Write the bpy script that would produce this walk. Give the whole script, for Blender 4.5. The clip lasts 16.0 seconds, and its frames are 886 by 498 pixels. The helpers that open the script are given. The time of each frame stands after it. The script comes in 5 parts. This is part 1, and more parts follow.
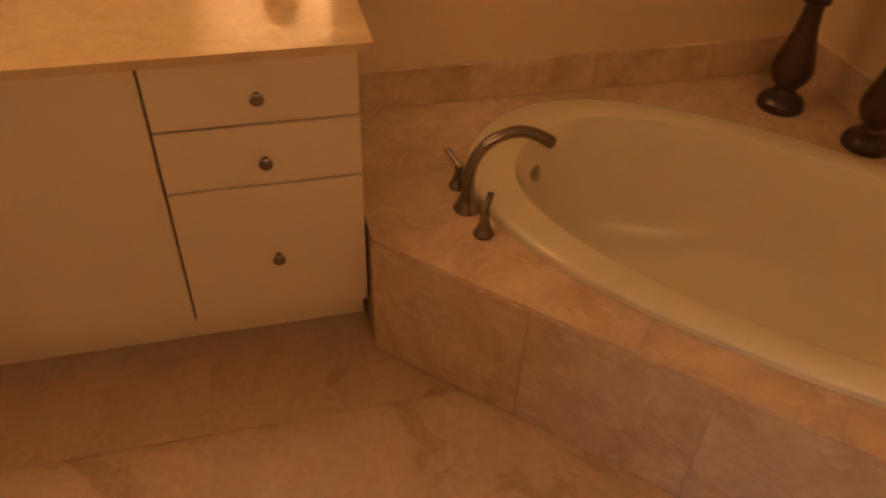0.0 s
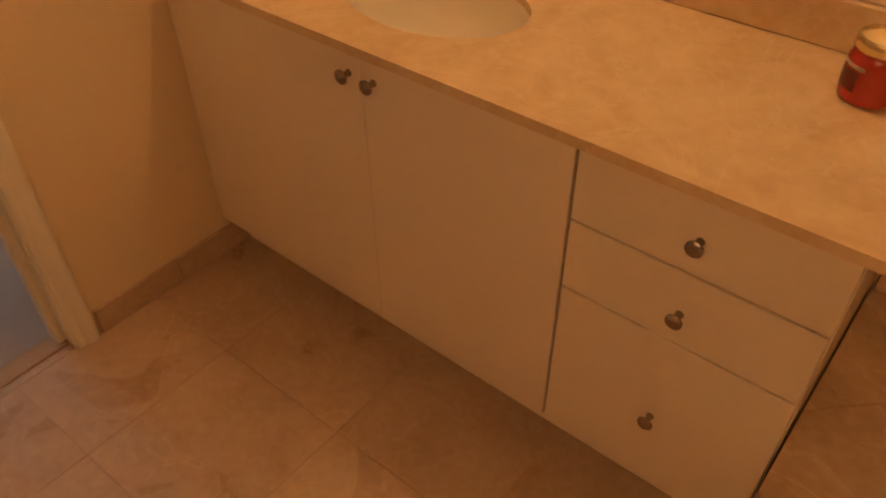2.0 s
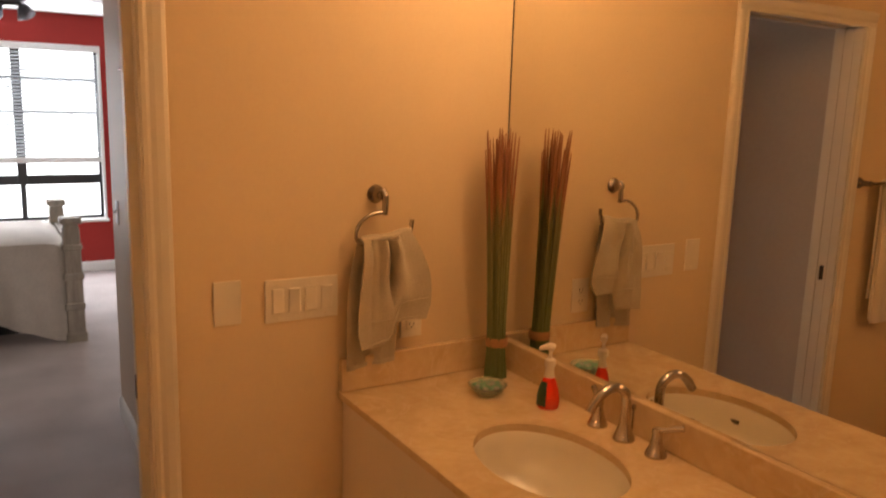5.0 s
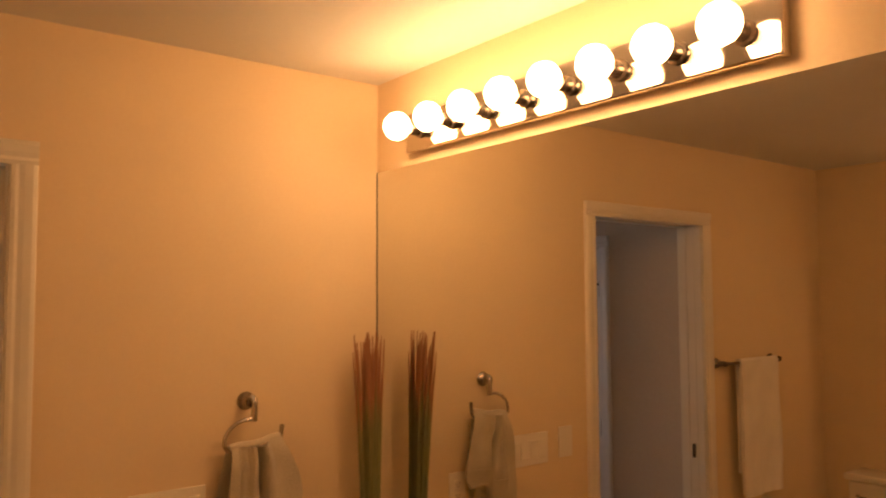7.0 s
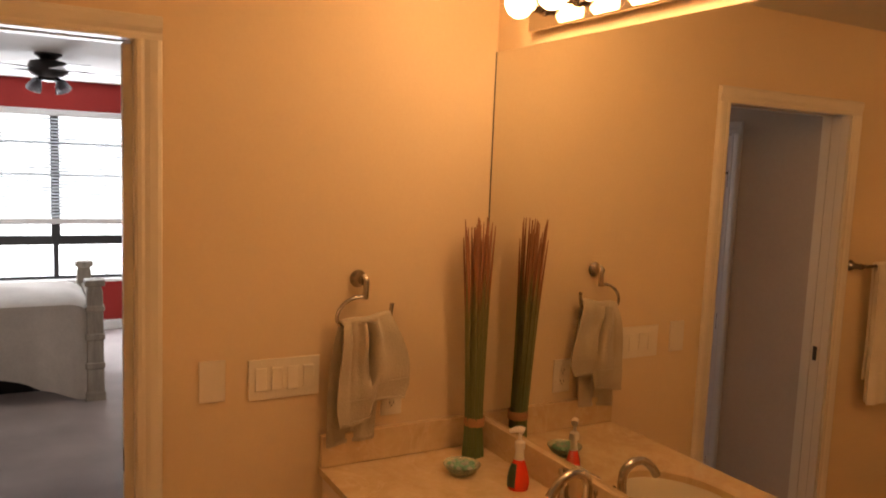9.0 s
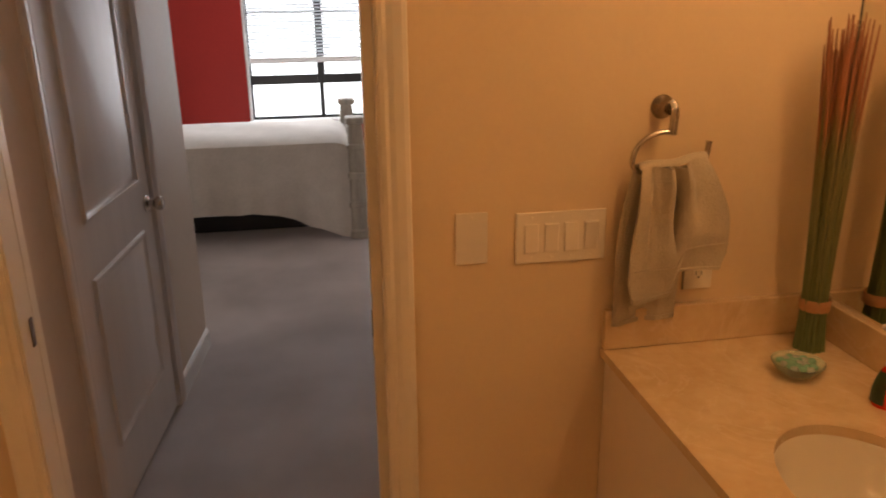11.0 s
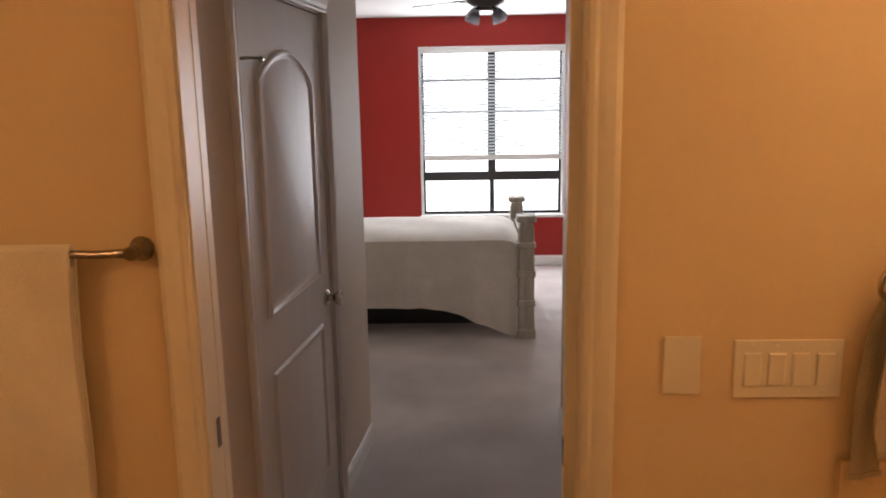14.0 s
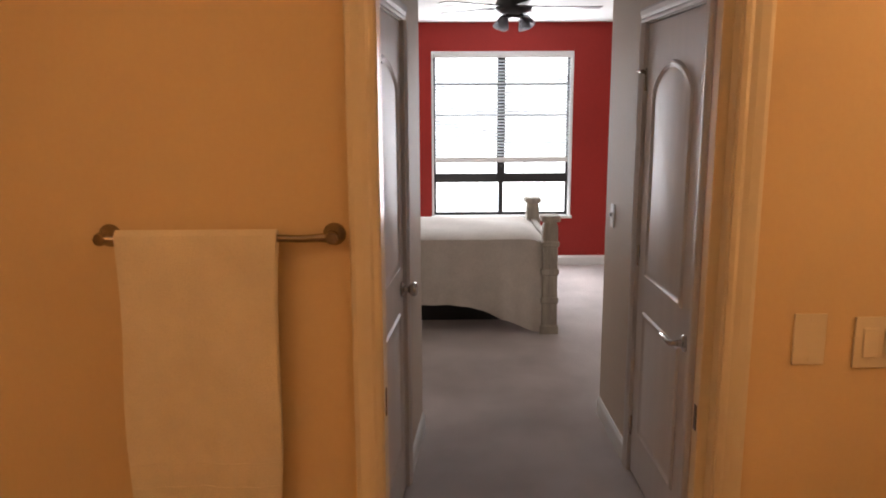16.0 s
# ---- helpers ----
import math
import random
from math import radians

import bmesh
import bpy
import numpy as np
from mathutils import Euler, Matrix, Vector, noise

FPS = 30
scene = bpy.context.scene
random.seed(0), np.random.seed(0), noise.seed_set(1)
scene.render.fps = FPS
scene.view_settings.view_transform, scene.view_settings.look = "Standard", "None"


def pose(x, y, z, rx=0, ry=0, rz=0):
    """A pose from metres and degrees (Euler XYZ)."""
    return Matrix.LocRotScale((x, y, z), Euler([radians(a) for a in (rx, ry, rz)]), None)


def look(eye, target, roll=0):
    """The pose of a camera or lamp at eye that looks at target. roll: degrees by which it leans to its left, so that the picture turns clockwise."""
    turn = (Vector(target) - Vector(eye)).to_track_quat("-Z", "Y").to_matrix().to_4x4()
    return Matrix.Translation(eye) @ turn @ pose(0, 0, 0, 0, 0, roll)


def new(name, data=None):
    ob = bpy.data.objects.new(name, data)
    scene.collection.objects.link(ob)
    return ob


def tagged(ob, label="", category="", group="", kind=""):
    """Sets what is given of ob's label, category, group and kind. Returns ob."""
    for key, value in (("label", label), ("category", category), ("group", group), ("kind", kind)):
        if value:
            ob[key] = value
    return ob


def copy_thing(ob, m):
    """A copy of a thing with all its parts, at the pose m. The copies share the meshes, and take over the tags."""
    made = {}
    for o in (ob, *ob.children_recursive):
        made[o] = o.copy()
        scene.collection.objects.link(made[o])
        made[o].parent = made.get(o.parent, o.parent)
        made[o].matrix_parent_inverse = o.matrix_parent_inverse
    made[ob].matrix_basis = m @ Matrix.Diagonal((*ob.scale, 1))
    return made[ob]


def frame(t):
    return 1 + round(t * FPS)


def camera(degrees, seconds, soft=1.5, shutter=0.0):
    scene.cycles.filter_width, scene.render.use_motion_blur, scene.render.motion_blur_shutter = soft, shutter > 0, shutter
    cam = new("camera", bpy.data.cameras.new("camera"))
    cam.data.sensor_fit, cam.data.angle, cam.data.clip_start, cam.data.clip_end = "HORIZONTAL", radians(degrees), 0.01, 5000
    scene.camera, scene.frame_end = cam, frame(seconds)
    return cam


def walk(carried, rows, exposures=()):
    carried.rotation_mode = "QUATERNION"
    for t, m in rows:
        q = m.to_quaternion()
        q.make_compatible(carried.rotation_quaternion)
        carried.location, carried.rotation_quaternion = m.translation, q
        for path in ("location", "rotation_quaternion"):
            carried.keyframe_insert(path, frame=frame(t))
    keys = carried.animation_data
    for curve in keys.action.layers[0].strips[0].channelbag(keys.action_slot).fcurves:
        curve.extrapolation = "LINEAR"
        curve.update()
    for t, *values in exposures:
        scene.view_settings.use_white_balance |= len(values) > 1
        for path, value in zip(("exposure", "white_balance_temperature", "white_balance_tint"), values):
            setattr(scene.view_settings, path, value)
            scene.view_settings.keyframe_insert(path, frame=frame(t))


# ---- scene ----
cam = camera(60.1, 16.0, soft=1.8, shutter=0.35)
PATH = [
    (0, (1.351, -2.02, 1.566), (1.758, -0.553, 0.268), 2.5),
    (0.5, (1.374, -1.916, 1.524), (1.536, -0.411, 0.217), 1.9),
    (1, (1.337, -1.755, 1.524), (1.212, -0.215, 0.254), 0.3),
    (1.5, (1.45, -1.526, 1.524), (0.783, -0.197, 0.186), -4.2),
    (2, (1.592, -1.467, 1.532), (0.646, -0.318, 0.196), -0.6),
    (2.5, (1.627, -1.433, 1.549), (0.506, -0.405, 0.25), -0.7),
    (3, (1.613, -1.329, 1.539), (0.277, -0.372, 0.399), 0.3),
    (3.5, (1.614, -1.29, 1.604), (0.177, -0.387, 0.546), -0.8),
    (4, (1.73, -1.246, 1.585), (0.109, -0.386, 0.787), -0.9),
    (4.5, (1.875, -1.314, 1.651), (0.175, -0.429, 1.081), 0.6),
    (4.7, (1.883, -1.385, 1.65), (0.195, -0.43, 1.163), 1.5),
    (6.8, (2.065, -1.355, 1.691), (0.448, -0.181, 1.786), -0.4),
    (7, (2.085, -1.342, 1.706), (0.504, -0.123, 1.83), -0.3),
    (7.5, (2.116, -1.337, 1.717), (0.598, -0.049, 1.903), -0.8),
    (8, (2.102, -1.356, 1.708), (0.543, -0.111, 1.854), -0.1),
    (8.5, (2.075, -1.363, 1.689), (0.412, -0.253, 1.732), 0.9),
    (9, (2.055, -1.305, 1.753), (0.316, -0.341, 1.535), 2.3),
    (9.2, (1.966, -1.334, 1.655), (0.242, -0.351, 1.409), 2.1),
    (11.3, (1.517, -1.151, 1.645), (-0.371, -0.941, 1.019), -0.7),
    (11.5, (1.507, -1.119, 1.656), (-0.401, -0.992, 1.07), -0.0),
    (12, (1.505, -1.045, 1.673), (-0.422, -1.104, 1.143), 0.1),
    (12.5, (1.509, -1.002, 1.68), (-0.426, -1.174, 1.207), 0.8),
    (13, (1.486, -1.05, 1.682), (-0.467, -1.168, 1.268), 0.4),
    (13.5, (1.448, -1.149, 1.675), (-0.506, -1.233, 1.259), 0.1),
    (14, (1.407, -1.27, 1.659), (-0.553, -1.332, 1.269), -1.0),
    (14.5, (1.395, -1.399, 1.656), (-0.562, -1.445, 1.25), -1.1),
    (15, (1.45, -1.483, 1.662), (-0.509, -1.553, 1.268), -0.3),
    (15.5, (1.513, -1.561, 1.655), (-0.451, -1.574, 1.281), -0.2),
    (16, (1.591, -1.67, 1.662), (-0.372, -1.653, 1.28), -0.3),
]
EXPOSURES = [(0.0, 0.35), (2.5, 0.42), (4.5, 0.35), (7.0, 0.13), (9.0, 0.17), (12.5, 0.15), (16.0, 0.22)]
walk(cam, [(t, look(eye, target, roll)) for t, eye, target, roll in PATH], EXPOSURES)

# ---- light ----
world = bpy.data.worlds.new("world")
scene.world = world
world.use_nodes = True
wn = world.node_tree.nodes
sky = wn.new("ShaderNodeTexSky")
sky.sky_type = "NISHITA"
sky.sun_disc = False
sky.sun_elevation, sky.sun_rotation = radians(40), radians(200)
wn["Background"].inputs["Strength"].default_value = 0.1
world.node_tree.links.new(sky.outputs[0], wn["Background"].inputs["Color"])

sun_data = bpy.data.lights.new("sun", "SUN")
sun_data.energy, sun_data.angle, sun_data.color = 1.0, radians(12), (1.0, 0.97, 0.92)
sun = new("sun", sun_data)
sun.matrix_world = look((0, -10, 10), (-4, 0, 0))

WARM = (1.0, 0.53, 0.23)
BULB_STRENGTH, BULB_STRENGTH_SOUTH = 25.5, 27.0
WINDOW_WATTS = 62.0
SKYGLOW = 2.3

win_light = bpy.data.lights.new("window_daylight", "AREA")
win_light.shape, win_light.size, win_light.size_y = "RECTANGLE", 1.36, 1.56
win_light.energy, win_light.color = WINDOW_WATTS, (0.94, 0.945, 1.0)
wl = new("window_daylight", win_light)
wl.matrix_world = look((-6.06, -1.012, 1.32), (-3.0, -1.012, 1.25))

# ---- materials ----


def material(name):
    m = bpy.data.materials.new(name)
    m.use_nodes = True
    return m, m.node_tree, m.node_tree.nodes["Principled BSDF"]


def surface(name, color, rough=0.5, metal=0.0, vary=0.08, scale=3.0, fine=60.0, bump=0.1, bump_scale=80.0,
            dist=0.002, spec=0.5, coat=0.0, stretch=(1, 1, 1), tint=None, rough_vary=0.08, random_tone=0.0, sheen=0.0):
    """Base colour broken up at two scales, roughness and relief that follow the grain."""
    m, tree, bsdf = material(name)
    n, lk = tree.nodes, tree.links
    co = n.new("ShaderNodeTexCoord")
    mp = n.new("ShaderNodeMapping")
    mp.inputs["Scale"].default_value = stretch
    lk.new(co.outputs["Object"], mp.inputs["Vector"])
    big = n.new("ShaderNodeTexNoise")
    big.inputs["Scale"].default_value, big.inputs["Detail"].default_value = scale, 5
    small = n.new("ShaderNodeTexNoise")
    small.inputs["Scale"].default_value, small.inputs["Detail"].default_value = fine, 3
    lk.new(mp.outputs[0], big.inputs["Vector"])
    lk.new(mp.outputs[0], small.inputs["Vector"])
    ramp = n.new("ShaderNodeValToRGB")
    dark = tint or [c * (1 - 2.2 * vary) for c in color]
    ramp.color_ramp.elements[0].position, ramp.color_ramp.elements[1].position = 0.32, 0.68
    ramp.color_ramp.elements[0].color, ramp.color_ramp.elements[1].color = (*dark, 1), (*color, 1)
    lk.new(big.outputs["Fac"], ramp.inputs["Fac"])
    mix = n.new("ShaderNodeMix")
    mix.data_type, mix.blend_type = "RGBA", "OVERLAY"
    mix.inputs["Factor"].default_value = min(1.0, vary * 2.0)
    lk.new(ramp.outputs["Color"], mix.inputs["A"])
    lk.new(small.outputs["Fac"], mix.inputs["B"])
    last = mix.outputs["Result"]
    if random_tone:
        info = n.new("ShaderNodeObjectInfo")
        hsv = n.new("ShaderNodeHueSaturation")
        rng = n.new("ShaderNodeMapRange")
        rng.inputs["To Min"].default_value, rng.inputs["To Max"].default_value = 1 - random_tone, 1 + random_tone
        lk.new(info.outputs["Random"], rng.inputs["Value"])
        lk.new(rng.outputs[0], hsv.inputs["Value"])
        lk.new(last, hsv.inputs["Color"])
        last = hsv.outputs["Color"]
    lk.new(last, bsdf.inputs["Base Color"])
    rr = n.new("ShaderNodeMapRange")
    rr.inputs["To Min"].default_value, rr.inputs["To Max"].default_value = max(0.02, rough - rough_vary), min(1, rough + rough_vary)
    lk.new(big.outputs["Fac"], rr.inputs["Value"])
    lk.new(rr.outputs[0], bsdf.inputs["Roughness"])
    bsdf.inputs["Metallic"].default_value = metal
    bsdf.inputs["Specular IOR Level"].default_value = spec
    bsdf.inputs["Coat Weight"].default_value = coat
    bsdf.inputs["Sheen Weight"].default_value = sheen
    if bump:
        bt = n.new("ShaderNodeTexNoise")
        bt.inputs["Scale"].default_value, bt.inputs["Detail"].default_value = bump_scale, 4
        lk.new(mp.outputs[0], bt.inputs["Vector"])
        bp = n.new("ShaderNodeBump")
        bp.inputs["Strength"].default_value, bp.inputs["Distance"].default_value = bump, dist
        lk.new(bt.outputs["Fac"], bp.inputs["Height"])
        lk.new(bp.outputs[0], bsdf.inputs["Normal"])
    return m


def marble(name, light, deep, vein, rough=0.16, tile_random=0.07, grainy=0.22, cloud_scale=5.5):
    """Cream limestone: cloudy beige with pale flecks and thin darker veins."""
    m, tree, bsdf = material(name)
    n, lk = tree.nodes, tree.links
    co = n.new("ShaderNodeTexCoord")
    info = n.new("ShaderNodeObjectInfo")
    add = n.new("ShaderNodeVectorMath")
    mul = n.new("ShaderNodeMath")
    mul.operation = "MULTIPLY"
    mul.inputs[1].default_value = 37.0
    lk.new(info.outputs["Random"], mul.inputs[0])
    lk.new(co.outputs["Object"], add.inputs[0])
    lk.new(mul.outputs[0], add.inputs[1])
    cloud = n.new("ShaderNodeTexNoise")
    cloud.inputs["Scale"].default_value, cloud.inputs["Detail"].default_value, cloud.inputs["Distortion"].default_value = cloud_scale, 8, 1.6
    lk.new(add.outputs[0], cloud.inputs["Vector"])
    ramp = n.new("ShaderNodeValToRGB")
    e = ramp.color_ramp.elements
    e[0].position, e[0].color = 0.3, (*deep, 1)
    e[1].position, e[1].color = 0.66, (*light, 1)
    lk.new(cloud.outputs["Fac"], ramp.inputs["Fac"])
    wave = n.new("ShaderNodeTexNoise")
    wave.inputs["Scale"].default_value, wave.inputs["Detail"].default_value, wave.inputs["Distortion"].default_value = 3.1, 6, 2.5
    lk.new(add.outputs[0], wave.inputs["Vector"])
    vr = n.new("ShaderNodeValToRGB")
    v = vr.color_ramp.elements
    v[0].position, v[0].color = 0.485, (0, 0, 0, 1)
    v[1].position, v[1].color = 0.5, (1, 1, 1, 1)
    third = vr.color_ramp.elements.new(0.515)
    third.color = (0, 0, 0, 1)
    lk.new(wave.outputs["Fac"], vr.inputs["Fac"])
    soft = n.new("ShaderNodeMath")
    soft.operation = "MULTIPLY"
    soft.inputs[1].default_value = 0.45
    lk.new(vr.outputs["Color"], soft.inputs[0])
    mix = n.new("ShaderNodeMix")
    mix.data_type = "RGBA"
    lk.new(soft.outputs[0], mix.inputs["Factor"])
    lk.new(ramp.outputs["Color"], mix.inputs["A"])
    mix.inputs["B"].default_value = (*vein, 1)
    grain = n.new("ShaderNodeTexNoise")
    grain.inputs["Scale"].default_value, grain.inputs["Detail"].default_value = 45, 4
    lk.new(add.outputs[0], grain.inputs["Vector"])
    over = n.new("ShaderNodeMix")
    over.data_type, over.blend_type = "RGBA", "OVERLAY"
    over.inputs["Factor"].default_value = grainy
    lk.new(mix.outputs["Result"], over.inputs["A"])
    lk.new(grain.outputs["Fac"], over.inputs["B"])
    hsv = n.new("ShaderNodeHueSaturation")
    rng = n.new("ShaderNodeMapRange")
    rng.inputs["To Min"].default_value, rng.inputs["To Max"].default_value = 1 - tile_random, 1 + tile_random
    lk.new(info.outputs["Random"], rng.inputs["Value"])
    lk.new(rng.outputs[0], hsv.inputs["Value"])
    lk.new(over.outputs["Result"], hsv.inputs["Color"])
    lk.new(hsv.outputs["Color"], bsdf.inputs["Base Color"])
    rr = n.new("ShaderNodeMapRange")
    rr.inputs["To Min"].default_value, rr.inputs["To Max"].default_value = rough, rough + 0.14
    lk.new(cloud.outputs["Fac"], rr.inputs["Value"])
    lk.new(rr.outputs[0], bsdf.inputs["Roughness"])
    bp = n.new("ShaderNodeBump")
    bp.inputs["Strength"].default_value, bp.inputs["Distance"].default_value = 0.04, 0.002
    lk.new(grain.outputs["Fac"], bp.inputs["Height"])
    lk.new(bp.outputs[0], bsdf.inputs["Normal"])
    return m


def cloth(name, color, weave=420.0, depth=0.5, vary=0.1, sheen=0.3):
    """Woven or looped fabric: cross-threaded relief and soft blotches."""
    m, tree, bsdf = material(name)
    n, lk = tree.nodes, tree.links
    co = n.new("ShaderNodeTexCoord")
    vor = n.new("ShaderNodeTexVoronoi")
    vor.inputs["Scale"].default_value = weave
    lk.new(co.outputs["Object"], vor.inputs["Vector"])
    big = n.new("ShaderNodeTexNoise")
    big.inputs["Scale"].default_value, big.inputs["Detail"].default_value = 9, 6
    lk.new(co.outputs["Object"], big.inputs["Vector"])
    ramp = n.new("ShaderNodeValToRGB")
    e = ramp.color_ramp.elements
    e[0].position, e[0].color = 0.3, (*[c * (1 - 2 * vary) for c in color], 1)
    e[1].position, e[1].color = 0.7, (*color, 1)
    lk.new(big.outputs["Fac"], ramp.inputs["Fac"])
    mix = n.new("ShaderNodeMix")
    mix.data_type, mix.blend_type = "RGBA", "MULTIPLY"
    mix.inputs["Factor"].default_value = 0.2
    lk.new(ramp.outputs["Color"], mix.inputs["A"])
    lk.new(vor.outputs["Distance"], mix.inputs["B"])
    inv = n.new("ShaderNodeMapRange")
    inv.inputs["To Min"].default_value, inv.inputs["To Max"].default_value = 1.0, 0.55
    lk.new(vor.outputs["Distance"], inv.inputs["Value"])
    lk.new(inv.outputs[0], mix.inputs["B"])
    lk.new(mix.outputs["Result"], bsdf.inputs["Base Color"])
    bsdf.inputs["Roughness"].default_value = 0.95
    bsdf.inputs["Specular IOR Level"].default_value = 0.15
    bsdf.inputs["Sheen Weight"].default_value = sheen
    bp = n.new("ShaderNodeBump")
    bp.inputs["Strength"].default_value, bp.inputs["Distance"].default_value = depth, 0.003
    lk.new(inv.outputs[0], bp.inputs["Height"])
    lk.new(bp.outputs[0], bsdf.inputs["Normal"])
    return m


def glass(name, color, rough=0.03, ior=1.45, solid=0.0):
    m, tree, bsdf = material(name)
    bsdf.inputs["Base Color"].default_value = (*color, 1)
    bsdf.inputs["Transmission Weight"].default_value = 1.0 - solid
    bsdf.inputs["Roughness"].default_value = rough
    bsdf.inputs["IOR"].default_value = ior
    return m


def glow(name, color, strength):
    m, tree, bsdf = material(name)
    bsdf.inputs["Base Color"].default_value = (0.9, 0.9, 0.9, 1)
    bsdf.inputs["Emission Color"].default_value = (*color, 1)
    bsdf.inputs["Emission Strength"].default_value = strength
    return m


M_WALL = surface("bath_wall_paint", (0.78, 0.62, 0.40), 0.62, vary=0.03, scale=1.5, fine=90, bump=0.12, bump_scale=220, dist=0.0015, spec=0.35)
M_CEIL = surface("ceiling_paint", (0.74, 0.72, 0.66), 0.75, vary=0.03, scale=1.2, bump=0.2, bump_scale=160, dist=0.002, spec=0.2)
M_WHITECEIL = surface("white_ceiling_paint", (0.78, 0.78, 0.77), 0.8, vary=0.02, scale=1.2, bump=0.2, bump_scale=140, dist=0.002, spec=0.2)
M_TRIM = surface("trim_paint", (0.8, 0.74, 0.62), 0.38, vary=0.03, scale=2.5, bump=0.04, bump_scale=120, spec=0.5)
M_DOOR = surface("door_paint", (0.70, 0.655, 0.63), 0.46, vary=0.03, scale=2.0, bump=0.06, bump_scale=60, stretch=(8, 8, 0.6), spec=0.5)
M_HALL = surface("hall_wall_paint", (0.62, 0.52, 0.425), 0.6, vary=0.03, scale=1.5, bump=0.12, bump_scale=200, dist=0.0015, spec=0.3)
M_RED = surface("red_wall_paint", (0.36, 0.022, 0.016), 0.6, vary=0.06, scale=1.3, bump=0.12, bump_scale=180, dist=0.0015, spec=0.35)
M_LACQ = surface("cabinet_laminate", (0.80, 0.69, 0.535), 0.22, vary=0.02, scale=1.5, bump=0.02, bump_scale=90, spec=0.5)
M_INSIDE = surface("cabinet_carcass", (0.20, 0.12, 0.07), 0.8, vary=0.1)
M_MARBLE = marble("cream_marble", (0.755, 0.585, 0.36), (0.645, 0.475, 0.275), (0.80, 0.65, 0.45), rough=0.14, grainy=0.16)
M_TILE = marble("beige_marble_tile", (0.54, 0.39, 0.265), (0.455, 0.32, 0.213), (0.59, 0.445, 0.315), rough=0.22, tile_random=0.025, grainy=0.18, cloud_scale=3.2)
M_TUBTILE = marble("tub_marble_tile", (0.70, 0.535, 0.37), (0.52, 0.375, 0.25), (0.80, 0.67, 0.51), rough=0.12, tile_random=0.06, cloud_scale=4.2)
M_GROUT = surface("grout", (0.49, 0.35, 0.235), 0.9, vary=0.12, fine=200, bump=0.3, bump_scale=300)
M_PORC = surface("porcelain", (0.80, 0.74, 0.60), 0.06, vary=0.012, bump=0.0, spec=0.6, rough_vary=0.03, coat=0.3)
M_TUB = surface("bone_acrylic", (0.74, 0.66, 0.48), 0.07, vary=0.012, bump=0.0, spec=0.5, rough_vary=0.04)
M_NICKEL = surface("brushed_nickel", (0.56, 0.52, 0.47), 0.24, metal=1.0, vary=0.04, scale=20, bump=0.05, bump_scale=400)
M_DKNICKEL = surface("aged_nickel", (0.34, 0.30, 0.26), 0.22, metal=1.0, vary=0.06, scale=20, bump=0.05, bump_scale=400)
M_CHROME = surface("chrome", (0.62, 0.58, 0.52), 0.07, metal=1.0, vary=0.01, bump=0.0, rough_vary=0.02)
M_MIRROR, _t, _b = material("mirror_silver")
_b.inputs["Base Color"].default_value = (0.80, 0.79, 0.74, 1)
_b.inputs["Metallic"].default_value, _b.inputs["Roughness"].default_value = 1.0, 0.004
M_MEDGE = surface("mirror_edge", (0.10, 0.09, 0.07), 0.3, vary=0.05)
M_PLASTIC = surface("switch_plastic", (0.80, 0.74, 0.62), 0.35, vary=0.02, bump=0.0)
M_BULB = glow("lit_bulb_glass", WARM, BULB_STRENGTH)
M_BULB_SOUTH = glow("brighter_lit_bulb_glass", WARM, BULB_STRENGTH_SOUTH)
M_CARPET = surface("grey_carpet", (0.64, 0.57, 0.55), 0.98, vary=0.12, scale=2.2, fine=240, bump=0.9, bump_scale=420, dist=0.006, spec=0.1, sheen=0.2)
M_HTOWEL = cloth("taupe_waffle_cotton", (0.56, 0.49, 0.36), weave=210, depth=0.8)
M_TOWEL = cloth("white_terry_cotton", (0.90, 0.84, 0.72), weave=330, depth=0.7, vary=0.05)
M_SPREAD = cloth("oatmeal_bedspread", (0.64, 0.59, 0.53), weave=60, depth=0.25, vary=0.05)
M_LINEN = cloth("white_linen", (0.78, 0.79, 0.80), weave=300, depth=0.2, vary=0.03)
M_BEDWOOD = surface("whitewashed_wood", (0.43, 0.385, 0.32), 0.7, vary=0.14, scale=5, fine=80, bump=0.3, bump_scale=50, stretch=(6, 6, 1))
M_DKWOOD = surface("dark_turned_wood", (0.060, 0.026, 0.016), 0.32, vary=0.18, scale=6, fine=70, bump=0.1, bump_scale=60, stretch=(5, 5, 1), coat=0.2)
M_TANWOOD = surface("light_wood", (0.50, 0.37, 0.25), 0.5, vary=0.12, scale=5, fine=60, bump=0.15, bump_scale=50, stretch=(1, 8, 8))
M_BLACK = surface("black_plastic", (0.02, 0.02, 0.022), 0.4, vary=0.05)
M_BRONZE = surface("dark_bronze_aluminium", (0.035, 0.034, 0.035), 0.4, metal=0.3, vary=0.05)
M_WHITEFR = surface("white_window_paint", (0.80, 0.80, 0.79), 0.45, vary=0.02)
M_GREENGL = glass("green_glass", (0.84, 0.96, 0.89), solid=0.2)
M_BEAD = glass("pale_glass_bead", (0.90, 0.97, 0.92), solid=0.3)
M_BEADG = glass("green_glass_bead", (0.42, 0.78, 0.58), solid=0.4)
M_PANE = glass("window_pane", (1, 1, 1), rough=0.0, ior=1.02)
M_REDSOAP, _t, _b = material("red_liquid_soap")
_b.inputs["Base Color"].default_value = (0.80, 0.045, 0.015, 1)
_b.inputs["Roughness"].default_value, _b.inputs["Coat Weight"].default_value = 0.15, 0.6
